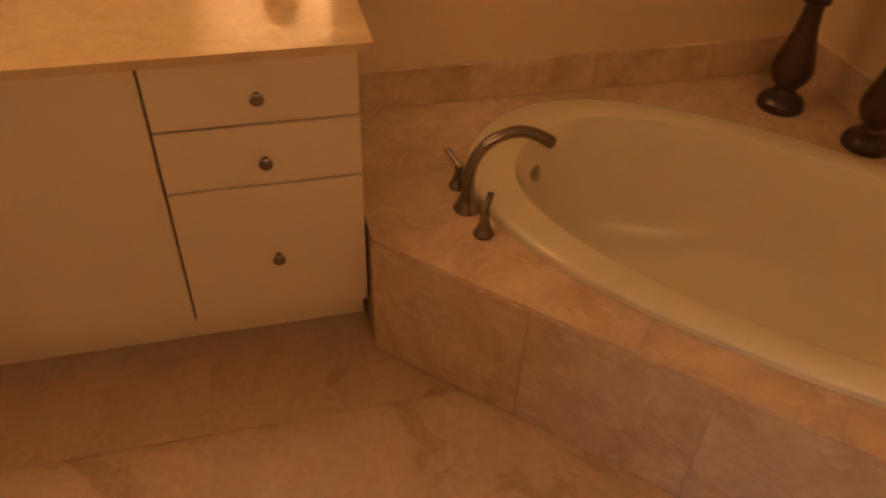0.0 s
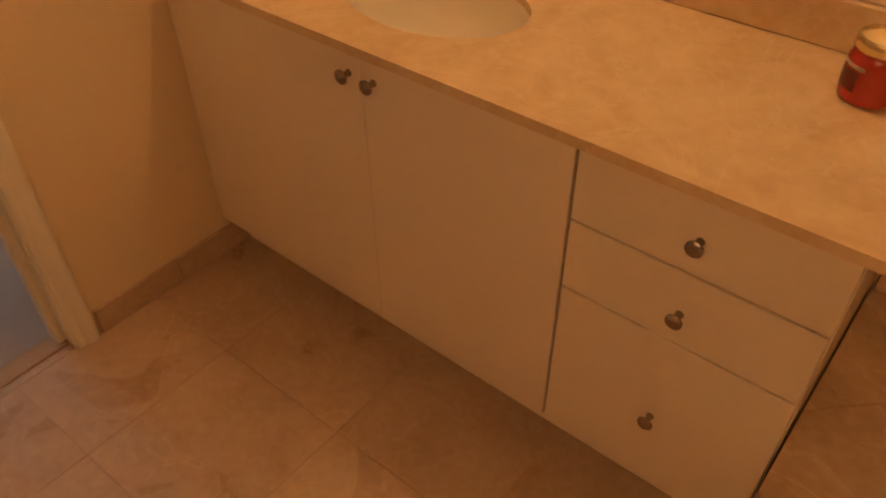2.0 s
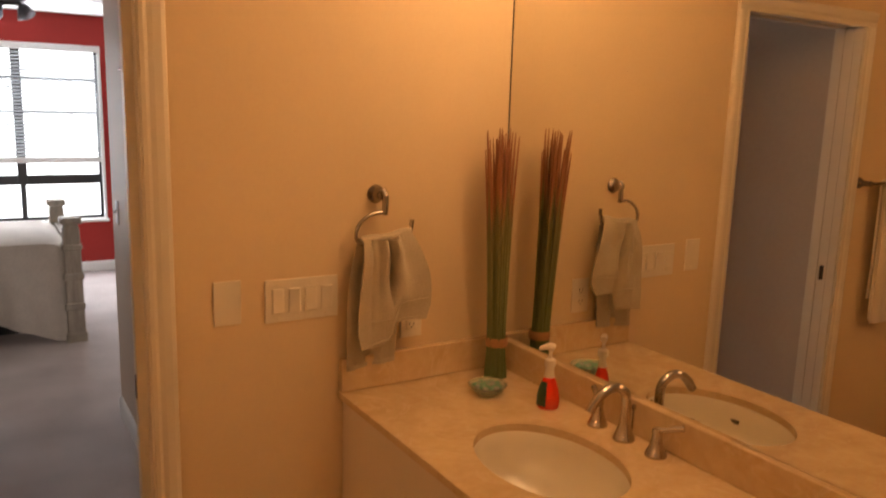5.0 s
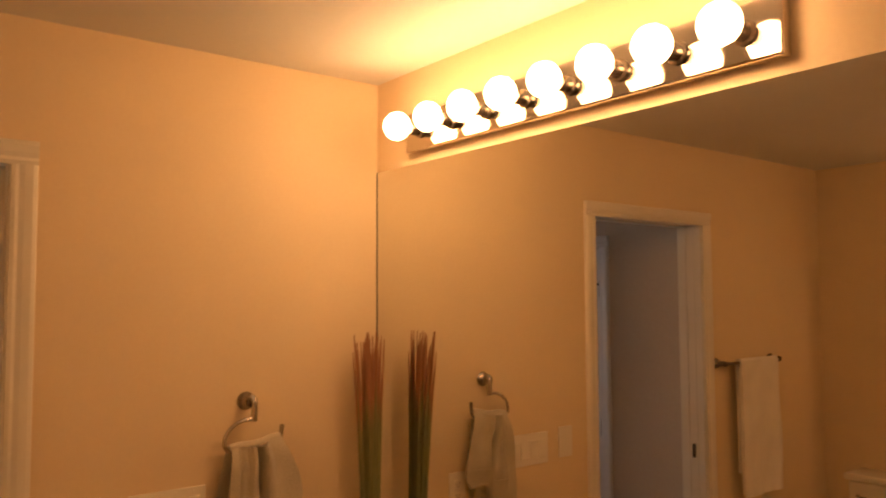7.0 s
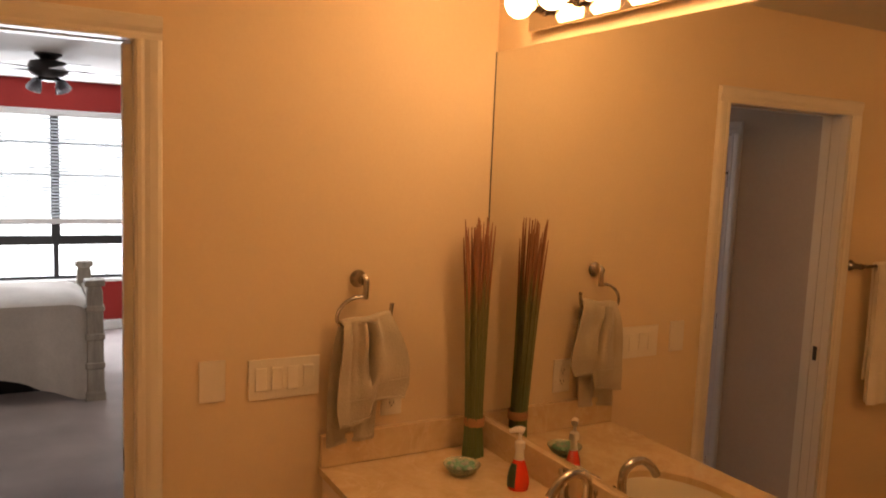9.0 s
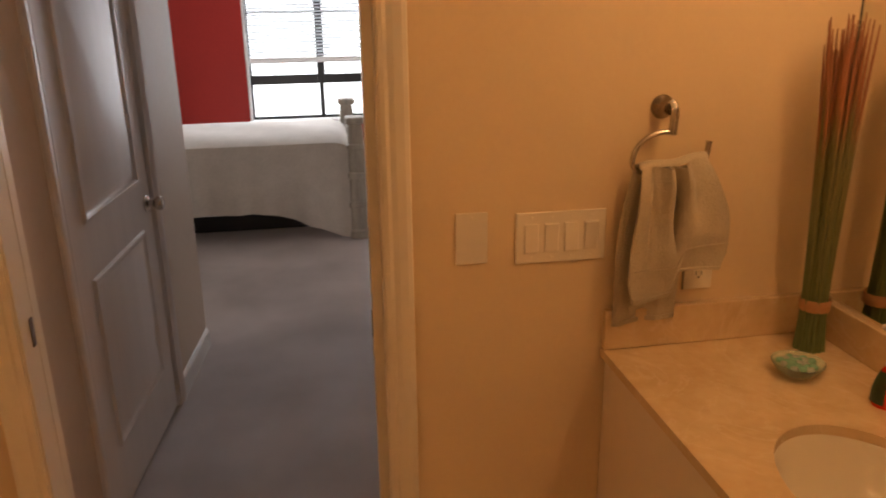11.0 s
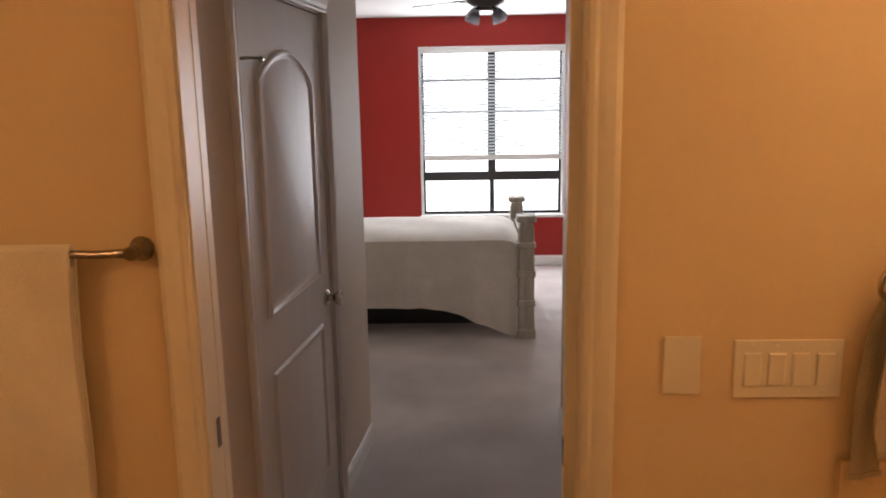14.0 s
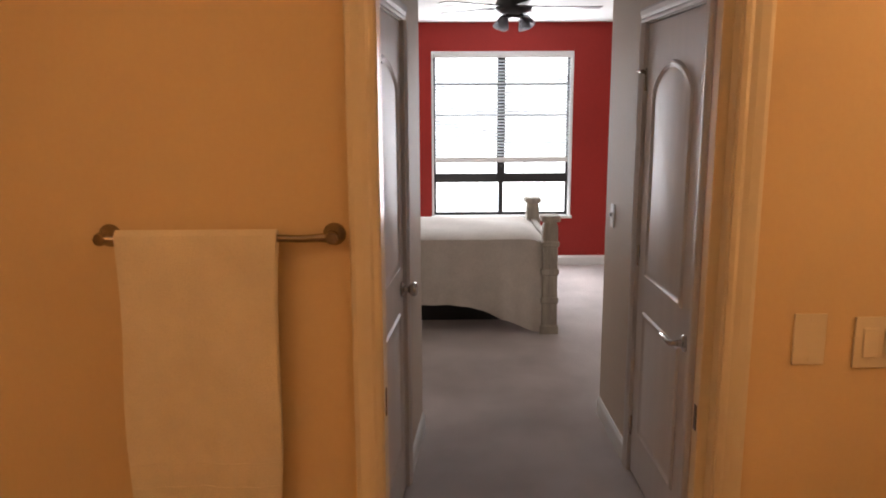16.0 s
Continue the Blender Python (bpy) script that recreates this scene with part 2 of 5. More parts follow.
_b.inputs["Subsurface Weight"].default_value = 0.2
_b.inputs["Subsurface Radius"].default_value = (0.02, 0.004, 0.002)
M_LABEL = surface("dark_green_label", (0.035, 0.07, 0.03), 0.35, vary=0.2, scale=30)
M_LABELR = surface("dark_red_label", (0.16, 0.02, 0.02), 0.4, vary=0.1, scale=30)
M_LABELW = surface("silver_label_band", (0.5, 0.44, 0.4), 0.3, vary=0.05)
M_REDWAX = surface("red_candle_wax", (0.50, 0.035, 0.025), 0.18, vary=0.08, scale=12, bump=0.0, coat=0.6)
M_BRASS = surface("pale_gold_lid", (0.80, 0.66, 0.36), 0.22, metal=0.9, vary=0.04, bump=0.0)
M_PUMP = surface("clear_white_plastic", (0.78, 0.72, 0.62), 0.25, vary=0.02, bump=0.0)
M_RAFFIA = surface("raffia_band", (0.52, 0.27, 0.12), 0.7, vary=0.15, fine=200, bump=0.3, bump_scale=200, stretch=(1, 1, 8))
M_FANMETAL = surface("dark_fan_metal", (0.05, 0.045, 0.045), 0.35, metal=0.6, vary=0.06)
M_FANBLADE = surface("grey_fan_blade", (0.20, 0.19, 0.19), 0.4, vary=0.1, stretch=(1, 8, 8))
M_FROST = glass("smoked_shade_glass", (0.30, 0.29, 0.30), rough=0.25)
M_SLAT, _t, _b = material("blind_slat")
_b.inputs["Base Color"].default_value = (0.86, 0.87, 0.88, 1)
_b.inputs["Roughness"].default_value = 0.4
_b.inputs["Transmission Weight"].default_value = 0.0
_tr = _t.nodes.new("ShaderNodeBsdfTranslucent")
_tr.inputs["Color"].default_value = (0.9, 0.92, 0.94, 1)
_mx = _t.nodes.new("ShaderNodeMixShader")
_mx.inputs[0].default_value = 0.85
_t.links.new(_b.outputs[0], _mx.inputs[1])
_t.links.new(_tr.outputs[0], _mx.inputs[2])
_t.links.new(_mx.outputs[0], _t.nodes["Material Output"].inputs["Surface"])
M_SKYCARD = glow("bright_overcast_sky", (0.97, 0.98, 1.0), SKYGLOW)


def reed_material():
    """Reeds that run from deep green at the foot to red-brown at the tips."""
    m, tree, bsdf = material("dyed_reed")
    n, lk = tree.nodes, tree.links
    co = n.new("ShaderNodeTexCoord")
    sep = n.new("ShaderNodeSeparateXYZ")
    lk.new(co.outputs["Object"], sep.inputs[0])
    rng = n.new("ShaderNodeMapRange")
    rng.inputs["From Max"].default_value = 0.72
    lk.new(sep.outputs["Z"], rng.inputs["Value"])
    info = n.new("ShaderNodeObjectInfo")
    jit = n.new("ShaderNodeMath")
    jit.operation = "MULTIPLY_ADD"
    jit.inputs[1].default_value = 0.16
    lk.new(info.outputs["Random"], jit.inputs[0])
    lk.new(rng.outputs[0], jit.inputs[2])
    ramp = n.new("ShaderNodeValToRGB")
    e = ramp.color_ramp.elements
    e[0].position, e[0].color = 0.12, (0.11, 0.16, 0.055, 1)
    e[1].position, e[1].color = 1.0, (0.36, 0.16, 0.085, 1)
    mid = e.new(0.76)
    mid.color = (0.22, 0.20, 0.075, 1)
    up = e.new(0.90)
    up.color = (0.40, 0.165, 0.075, 1)
    lk.new(jit.outputs[0], ramp.inputs["Fac"])
    lk.new(ramp.outputs["Color"], bsdf.inputs["Base Color"])
    bsdf.inputs["Roughness"].default_value = 0.5
    return m


M_REED = reed_material()

# ---- building tools ----


def link_mesh(name, bm, mat, smooth=False):
    me = bpy.data.meshes.new(name)
    bmesh.ops.recalc_face_normals(bm, faces=bm.faces)
    bm.to_mesh(me)
    bm.free()
    for m in (mat if isinstance(mat, (list, tuple)) else [mat]):
        me.materials.append(m)
    if smooth:
        me.shade_smooth()
        me.set_sharp_from_angle(angle=radians(40))
    return new(name, me)


def part(name, bm, mat, parent, label="", smooth=False):
    ob = link_mesh(name, bm, mat, smooth)
    ob.parent = parent
    if label:
        ob["label"] = label
    return ob


def thing(name, place, label, category, group="", kind="", turn=0.0):
    ob = new(name)
    ob.empty_display_size = 0.05
    ob.matrix_world = pose(*place, 0, 0, turn)
    return tagged(ob, label, category, group, kind)


def structure(name, bm, mat, label, category="", smooth=False):
    return tagged(link_mesh(name, bm, mat, smooth), label, category, "", "structure")


def box(x0, x1, y0, y1, z0, z1, bevel=0.0, bm=None, segments=1):
    """A box between two corners, with rounded edges if asked; joins bm if given."""
    out = bm or bmesh.new()
    made = bmesh.ops.create_cube(out, size=1.0)["verts"]
    bmesh.ops.scale(out, vec=(x1 - x0, y1 - y0, z1 - z0), verts=made)
    bmesh.ops.translate(out, vec=((x0 + x1) / 2, (y0 + y1) / 2, (z0 + z1) / 2), verts=made)
    if bevel:
        edges = list({e for v in made for e in v.link_edges})
        bmesh.ops.bevel(out, geom=edges, offset=bevel, segments=segments, profile=0.6, affect="EDGES")
    return out


def boxes(*rows, bevel=0.0):
    out = bmesh.new()
    for row in rows:
        box(*row, bevel=bevel, bm=out)
    return out


def lathe(profile, n=32, sx=1.0, sy=1.0, at=(0, 0, 0), bm=None):
    """Turns (radius, height) pairs round the z axis; a radius of 0 closes the end."""
    out = bm or bmesh.new()
    rings = []
    for r, z in profile:
        if r <= 1e-6:
            rings.append([out.verts.new((at[0], at[1], at[2] + z))])
        else:
            rings.append([out.verts.new((at[0] + sx * r * math.cos(2 * math.pi * k / n), at[1] + sy * r * math.sin(2 * math.pi * k / n), at[2] + z)) for k in range(n)])
    for a, b in zip(rings, rings[1:]):
        for k in range(n):
            j = (k + 1) % n
            if len(a) == 1 and len(b) == 1:
                continue
            if len(a) == 1:
                out.faces.new((a[0], b[j], b[k]))
            elif len(b) == 1:
                out.faces.new((a[k], a[j], b[0]))
            else:
                out.faces.new((a[k], a[j], b[j], b[k]))
    return out


def tube(points, radii, n=14, bm=None, smooth_steps=0):
    """A round bar that follows points; radii: one for all, or one a point."""
    pts = [Vector(p) for p in points]
    rs = list(radii) if isinstance(radii, (list, tuple)) else [radii] * len(pts)
    for _ in range(smooth_steps):
        np_, nr = [pts[0]], [rs[0]]
        for a, b, ra, rb in zip(pts, pts[1:], rs, rs[1:]):
            np_ += [a.lerp(b, 0.25), a.lerp(b, 0.75)]
            nr += [ra * 0.75 + rb * 0.25, ra * 0.25 + rb * 0.75]
        pts, rs = np_ + [pts[-1]], nr + [rs[-1]]
    out = bm or bmesh.new()
    rings, side = [], None
    for k, p in enumerate(pts):
        ahead = (pts[min(k + 1, len(pts) - 1)] - pts[max(k - 1, 0)]).normalized()
        if side is None:
            side = ahead.orthogonal().normalized()
        side = (side - ahead * side.dot(ahead)).normalized()
        up = ahead.cross(side)
        rings.append([out.verts.new(p + rs[k] * (math.cos(2 * math.pi * j / n) * side + math.sin(2 * math.pi * j / n) * up)) for j in range(n)])
    for a, b in zip(rings, rings[1:]):
        for j in range(n):
            out.faces.new((a[j], a[(j + 1) % n], b[(j + 1) % n], b[j]))
    out.faces.new(rings[0])
    out.faces.new(rings[-1])
    return out


def moved(bm, m):
    bmesh.ops.transform(bm, matrix=m, verts=bm.verts)
    return bm


def oval(a, b, n=64, power=2.0):
    """Points of a superellipse."""
    out = []
    for k in range(n):
        t = 2 * math.pi * k / n
        c, s = math.cos(t), math.sin(t)
        out.append((a * math.copysign(abs(c) ** (2 / power), c), b * math.copysign(abs(s) ** (2 / power), s)))
    return out


def ring_plate(outer, inner, z0, z1, bm=None):
    """A flat plate between two loops of as many points, with thickness."""
    out = bm or bmesh.new()
    n = len(outer)
    vo = [[out.verts.new((x, y, z)) for x, y in outer] for z in (z0, z1)]
    vi = [[out.verts.new((x, y, z)) for x, y in inner] for z in (z0, z1)]
    for k in range(n):
        j = (k + 1) % n
        out.faces.new((vo[1][k], vo[1][j], vi[1][j], vi[1][k]))
        out.faces.new((vo[0][k], vi[0][k], vi[0][j], vo[0][j]))
        out.faces.new((vo[0][k], vo[0][j], vo[1][j], vo[1][k]))
        out.faces.new((vi[0][k], vi[1][k], vi[1][j], vi[0][j]))
    return out


def on_outline(poly, cx, cy, dx, dy):
    """Where the ray from (cx, cy) along (dx, dy) leaves a convex outline."""
    best = None
    for (ax, ay), (bx, by) in zip(poly, poly[1:] + poly[:1]):
        ex, ey = bx - ax, by - ay
        det = dx * ey - dy * ex
        if abs(det) < 1e-9:
            continue
        t = ((ax - cx) * ey - (ay - cy) * ex) / det
        s = ((ax - cx) * dy - (ay - cy) * dx) / det
        if t > 0 and -1e-6 <= s <= 1 + 1e-6 and (best is None or t < best):
            best = t
    return cx + dx * best, cy + dy * best


def rays_to_corners(poly, cx, cy, loop):
    """Outline points that face a loop of points; the nearest ones snap to the outline's corners."""
    out = [on_outline(poly, cx, cy, x - cx, y - cy) for x, y in loop]
    for px, py in poly:
        k = min(range(len(out)), key=lambda i: (out[i][0] - px) ** 2 + (out[i][1] - py) ** 2)
        out[k] = (px, py)
    return out


def extrude_profile(profile, length, bm=None):
    """Profile (u, v) pairs in the x, y plane, drawn out along z."""
    out = bm or bmesh.new()
    a = [out.verts.new((u, v, 0)) for u, v in profile]
    b = [out.verts.new((u, v, length)) for u, v in profile]
    n = len(profile)
    for k in range(n):
        out.faces.new((a[k], a[(k + 1) % n], b[(k + 1) % n], b[k]))
    out.faces.new(a[::-1])
    out.faces.new(b)
    return out


def sheet(fn, nu, nv, thick, bm=None):
    """A cloth sheet from fn(u, v) -> point, u and v from 0 to 1, with thickness along its normals."""
    out = bm or bmesh.new()
    p = [[Vector(fn(i / nu, j / nv)) for i in range(nu + 1)] for j in range(nv + 1)]
    front, back = [], []
    for j in range(nv + 1):
        f, b = [], []
        for i in range(nu + 1):
            du = p[j][min(i + 1, nu)] - p[j][max(i - 1, 0)]
            dv = p[min(j + 1, nv)][i] - p[max(j - 1, 0)][i]
            nn = du.cross(dv)
            nn = nn.normalized() if nn.length > 1e-9 else Vector((1, 0, 0))
            f.append(out.verts.new(p[j][i] + nn * thick / 2))
            b.append(out.verts.new(p[j][i] - nn * thick / 2))
        front.append(f)
        back.append(b)
    for j in range(nv):
        for i in range(nu):
            out.faces.new((front[j][i], front[j][i + 1], front[j + 1][i + 1], front[j + 1][i]))
            out.faces.new((back[j][i], back[j + 1][i], back[j + 1][i + 1], back[j][i + 1]))
    for j in range(nv):
        out.faces.new((front[j][0], front[j + 1][0], back[j + 1][0], back[j][0]))
        out.faces.new((front[j][nu], back[j][nu], back[j + 1][nu], front[j + 1][nu]))
    for i in range(nu):
        out.faces.new((front[0][i], back[0][i], back[0][i + 1], front[0][i + 1]))
        out.faces.new((front[nv][i], front[nv][i + 1], back[nv][i + 1], back[nv][i]))
    return out

# ---- the plan ----
CEIL = 2.397
X_EAST, Y_SOUTH = 3.14, -2.90
DOOR_N, DOOR_S, DOOR_H = -1.055, -1.787, 2.03
WALL = 0.12
HALL_S, HALL_N = -1.79, -0.80
HALL_END_S, HALL_END_N = -2.10, -2.29
HALL_TURN = Matrix.Translation((-1.65, HALL_S, 0)) @ Matrix.Rotation(radians(-5.5), 4, "Z") @ Matrix.Translation((1.65, -HALL_S, 0))  # the south side of the hall runs askew
BED_W, BED_S, BED_N = -6.07, -3.15, 1.2
WIN_S, WIN_N, WIN_Z0, WIN_Z1 = -1.710, -0.317, 0.50, 2.125
CTR_Z, CTR_Y, CTR_X = 0.86, -0.555, 1.590
CAB_X = 1.558
DECK_X, DECK_Y, DECK_Z = 1.564, -0.612, 0.38

# ---- bathroom shell ----
structure("floor", box(-0.09, X_EAST, Y_SOUTH, 0, -0.12, -0.0015), M_GROUT, "beige grouted bed under the marble floor tiles", "floor")
structure("ceiling", box(-WALL / 2, X_EAST + WALL, Y_SOUTH - WALL, WALL, CEIL, CEIL + 0.1), M_CEIL, "plain cream painted bathroom ceiling", "ceiling")
structure("wall_north", box(-WALL / 2, X_EAST + WALL, 0, WALL, -0.1, CEIL), M_WALL, "tan painted bathroom wall behind the mirror", "wall")
structure("wall_south", box(-WALL / 2, X_EAST + WALL, Y_SOUTH - WALL, Y_SOUTH, -0.1, CEIL), M_WALL, "tan painted bathroom wall behind the toilet", "wall")
structure("wall_east", box(X_EAST, X_EAST + WALL, Y_SOUTH, 0, -0.1, CEIL), M_WALL, "tan painted bathroom wall beside the tub", "wall")
structure("wall_west", boxes(
    (-WALL / 2, 0, Y_SOUTH, DOOR_S - 0.02, -0.1, CEIL),
    (-0.034, 0, DOOR_N + 0.02, -0.2, -0.1, CEIL), (-WALL / 2, 0, -0.2, 0, -0.1, CEIL),
    (-WALL / 2, 0, DOOR_S - 0.02, DOOR_N + 0.02, DOOR_H + 0.02, CEIL)), M_WALL, "tan painted bathroom wall around the doorway", "wall")
structure("wall_hall_east", boxes(
    (-WALL, -WALL / 2, BED_S, DOOR_S - 0.02, -0.1, CEIL),
    (-WALL, -0.086, DOOR_N + 0.02, -0.2, -0.1, CEIL), (-WALL, -WALL / 2, -0.2, BED_N, -0.1, CEIL),
    (-WALL, -WALL / 2, DOOR_S - 0.02, DOOR_N + 0.02, DOOR_H + 0.02, CEIL)), M_HALL, "beige painted hall side of the doorway wall", "wall")

CASE = [(0, 0), (0, 0.010), (0.010, 0.013), (0.018, 0.011), (0.030, 0.016), (0.048, 0.019), (0.057, 0.016), (0.060, 0.010), (0.060, 0)]


def casing_leg(name, parent, x, y, height, outward, face=1):
    """One upright of a door casing on a wall that faces +x (face 1) or -x."""
    bm = extrude_profile([(face * v, outward * u) for u, v in CASE], height)
    return part(name, moved(bm, pose(x, y, 0)), M_TRIM, parent)


def casing_head(parent, x, y0, y1, z, face=1):
    bm = extrude_profile([(face * v, u) for u, v in CASE], y1 - y0)
    return part("casing_head", moved(bm, Matrix.Translation((x, y1, z)) @ Matrix(((1, 0, 0, 0), (0, 0, -1, 0), (0, 1, 0, 0), (0, 0, 0, 1)))), M_TRIM, parent)


door_1 = thing("door_1", (0, 0, 0), "open doorway with cream painted casing and pocket-door jambs", "door frame", kind="structure")
for face, x in ((1, 0.0), (-1, -WALL)):
    casing_leg("casing", door_1, x, DOOR_N + 0.005, DOOR_H, 1, face)
    casing_leg("casing", door_1, x, DOOR_S - 0.005, DOOR_H, -1, face)
    casing_head(door_1, x, DOOR_S - 0.065, DOOR_N + 0.065, DOOR_H, face)
for y0, y1 in ((DOOR_N, DOOR_N + 0.02), (DOOR_S - 0.02, DOOR_S)):
    part("jamb", boxes((-WALL, -0.082, y0, y1, 0, DOOR_H), (-0.038, 0, y0, y1, 0, DOOR_H), bevel=0.0015), M_TRIM, door_1)
part("strike_jamb", box(-0.081, -0.039, DOOR_S - 0.019, DOOR_S - 0.001, 0, DOOR_H), M_TRIM, door_1)
part("jamb_head", boxes((-WALL, -0.082, DOOR_S - 0.02, DOOR_N + 0.02, DOOR_H, DOOR_H + 0.02), (-0.038, 0, DOOR_S - 0.02, DOOR_N + 0.02, DOOR_H, DOOR_H + 0.02)), M_TRIM, door_1)
part("head_track", box(-0.08, -0.04, DOOR_S, DOOR_N, DOOR_H + 0.008, DOOR_H + 0.018), M_BRONZE, door_1)
part("strike_plate", box(-0.069, -0.051, DOOR_S - 0.0012, DOOR_S + 0.002, 0.955, 1.018, bevel=0.0007), M_DKNICKEL, door_1, "small dark metal strike plate")
pocket = thing("pocket_door", (-0.06, DOOR_N - 0.022, 0.006), "white pocket door slid open into the wall", "door")
part("slab", box(-0.0175, 0.0175, 0.0, 0.78, 0.0, DOOR_H - 0.012, bevel=0.0015), M_TRIM, pocket)
part("edge_pull", box(-0.009, 0.009, -0.0015, 0.001, 0.905, 0.966, bevel=0.0006), M_DKNICKEL, pocket, "dark metal edge pull")

structure("threshold", box(-0.095, -0.03, DOOR_S, DOOR_N, -0.02, 0.003, bevel=0.003), M_GROUT, "narrow tan strip between tile and carpet", "threshold")

# ---- hall and bedroom shell ----
structure("carpet", box(BED_W - 0.02, -0.094, BED_S - WALL, BED_N + WALL, -0.12, 0.0), M_CARPET, "grey wall-to-wall carpet in hall and bedroom", "carpet")
structure("ceiling_bedroom", box(BED_W - WALL, -WALL / 2, BED_S - WALL, BED_N + WALL, CEIL, CEIL + 0.1), M_WHITECEIL, "white painted hall and bedroom ceiling", "ceiling")


HDOOR_H = 1.965


def wall_run(name, x0, x1, y0, y1, gap0, gap1, label):
    """A hall wall along x with one door opening from gap0 to gap1."""
    return structure(name, boxes(
        (x0, gap0 - 0.02, y0, y1, -0.1, CEIL), (gap1 + 0.02, x1, y0, y1, -0.1, CEIL),
        (gap0 - 0.02, gap1 + 0.02, y0, y1, HDOOR_H + 0.02, CEIL)), M_HALL, label, "wall")


SD0, SD1 = -1.505, -0.69
ND0, ND1 = -1.64, -0.93
wall_run("wall_hall_south", HALL_END_S, -WALL, HALL_S - WALL, HALL_S, SD0, SD1, "beige painted hall wall with a closet door").matrix_world = HALL_TURN
wall_run("wall_hall_north", HALL_END_N, -WALL, HALL_N, HALL_N + WALL, ND0, ND1, "beige painted hall wall with a second door")
structure("wall_bedroom_east", box(HALL_END_S - 0.006, HALL_END_S + WALL, BED_S, HALL_S - 0.08, -0.1, CEIL), M_HALL, "beige bedroom wall beside the hall", "wall")
structure("wall_bedroom_east_far", box(HALL_END_N, HALL_END_N + WALL, HALL_N + WALL, BED_N, -0.1, CEIL), M_HALL, "beige bedroom wall beyond the hall", "wall")
structure("wall_bedroom_south", box(BED_W - WALL, HALL_END_S + WALL, BED_S - WALL, BED_S, -0.1, CEIL), M_HALL, "beige bedroom wall behind the bed head", "wall")
structure("wall_bedroom_north", box(BED_W - WALL, HALL_END_N + WALL, BED_N, BED_N + WALL, -0.1, CEIL), M_HALL, "beige bedroom wall on the far side", "wall")
structure("wall_closet_south", box(-1.98, -WALL, -2.6, -2.5, -0.1, CEIL), M_HALL, "plain closet back wall", "wall")
structure("wall_closet_north", box(-1.8, -WALL, -0.2, -0.1, -0.1, CEIL), M_HALL, "plain closet back wall", "wall")
structure("wall_west_red", boxes(
    (BED_W - 0.16, BED_W, BED_S, WIN_S, -0.1, CEIL), (BED_W - 0.16, BED_W, WIN_N, BED_N, -0.1, CEIL),
    (BED_W - 0.16, BED_W, WIN_S, WIN_N, -0.1, WIN_Z0), (BED_W - 0.16, BED_W, WIN_S, WIN_N, WIN_Z1, CEIL)),
    M_RED, "deep red painted bedroom wall around the window", "wall")

BASE = [(0, 0), (0.012, 0), (0.012, 0.072), (0.009, 0.084), (0.006, 0.088), (0.004, 0.096), (0, 0.098)]


def baseboard(x0, y0, x1, y1, label="white painted wood baseboard"):
    """A moulded skirting from one point to another; it stands out to the left of that way."""
    d = Vector((x1 - x0, y1 - y0, 0))
    bm = extrude_profile(BASE, d.length)
    t = d.normalized()
    left = Vector((-t.y, t.x, 0))
    m = Matrix(((left.x, 0, t.x, x0), (left.y, 0, t.y, y0), (0, 1, 0, 0), (0, 0, 0, 1)))
    return structure("baseboard", moved(bm, m), M_WHITEFR, label, "baseboard")


baseboard(HALL_END_S, HALL_S, SD0 - 0.065, HALL_S).matrix_world = HALL_TURN
baseboard(SD1 + 0.065, HALL_S, -WALL - 0.02, HALL_S).matrix_world = HALL_TURN
baseboard(ND0 - 0.065, HALL_N, HALL_END_N, HALL_N)
baseboard(-WALL - 0.02, HALL_N, ND1 + 0.065, HALL_N)
baseboard(BED_W, BED_N, BED_W, BED_S)
baseboard(BED_W, BED_S, HALL_END_S, BED_S)
baseboard(HALL_END_S - 0.006, BED_S, HALL_END_S - 0.006, HALL_S - 0.08)
baseboard(HALL_END_N, HALL_N, HALL_END_N, BED_N)

# ---- vanity ----


def knob(parent, x, y, z, r=0.0155):
    """A round cabinet knob on a front that faces -y."""
    bm = lathe([(0, 0), (0.008, 0), (0.0065, 0.006), (0.0055, 0.012), (0.009, 0.016), (r, 0.021), (r, 0.024), (r * 0.75, 0.0275), (0.006, 0.029), (0, 0.0295)], 20)
    return part("knob", moved(bm, pose(x, y, z, 90)), M_DKNICKEL, parent, "round brushed nickel knob", True)


vanity = thing("vanity_cabinet", (CAB_X / 2, -0.25, 0), "cream laminate bathroom vanity with two doors and three drawers", "cabinet")
vo = Matrix.Translation((-CAB_X / 2, 0.25, 0))
part("body", moved(boxes((0.004, CAB_X - 0.002, -0.522, -0.002, 0.118, 0.70), (0.004, 0.02, -0.522, -0.002, 0.70, 0.838), (CAB_X - 0.02, CAB_X - 0.002, -0.522, -0.002, 0.70, 0.838),
                         (0.02, CAB_X - 0.02, -0.522, -0.505, 0.70, 0.838)), vo), M_INSIDE, vanity)
part("side_panel", moved(box(CAB_X - 0.0015, CAB_X + 0.002, -0.524, -0.003, 0.118, 0.838), vo), M_LACQ, vanity)
part("toe_kick", moved(box(0.004, CAB_X - 0.004, -0.47, -0.45, 0.0, 0.117), vo), M_LACQ, vanity)
for x0, x1, kx in ((0.004, 0.6285, 0.597), (0.6303, 1.1100, 0.663)):
    d = part("door", moved(box(x0, x1, -0.543, -0.524, 0.120, 0.836, bevel=0.0015), vo), M_LACQ, vanity, "flat cream laminate door")
    knob(d, kx - CAB_X / 2, -0.543 + 0.25, 0.790)
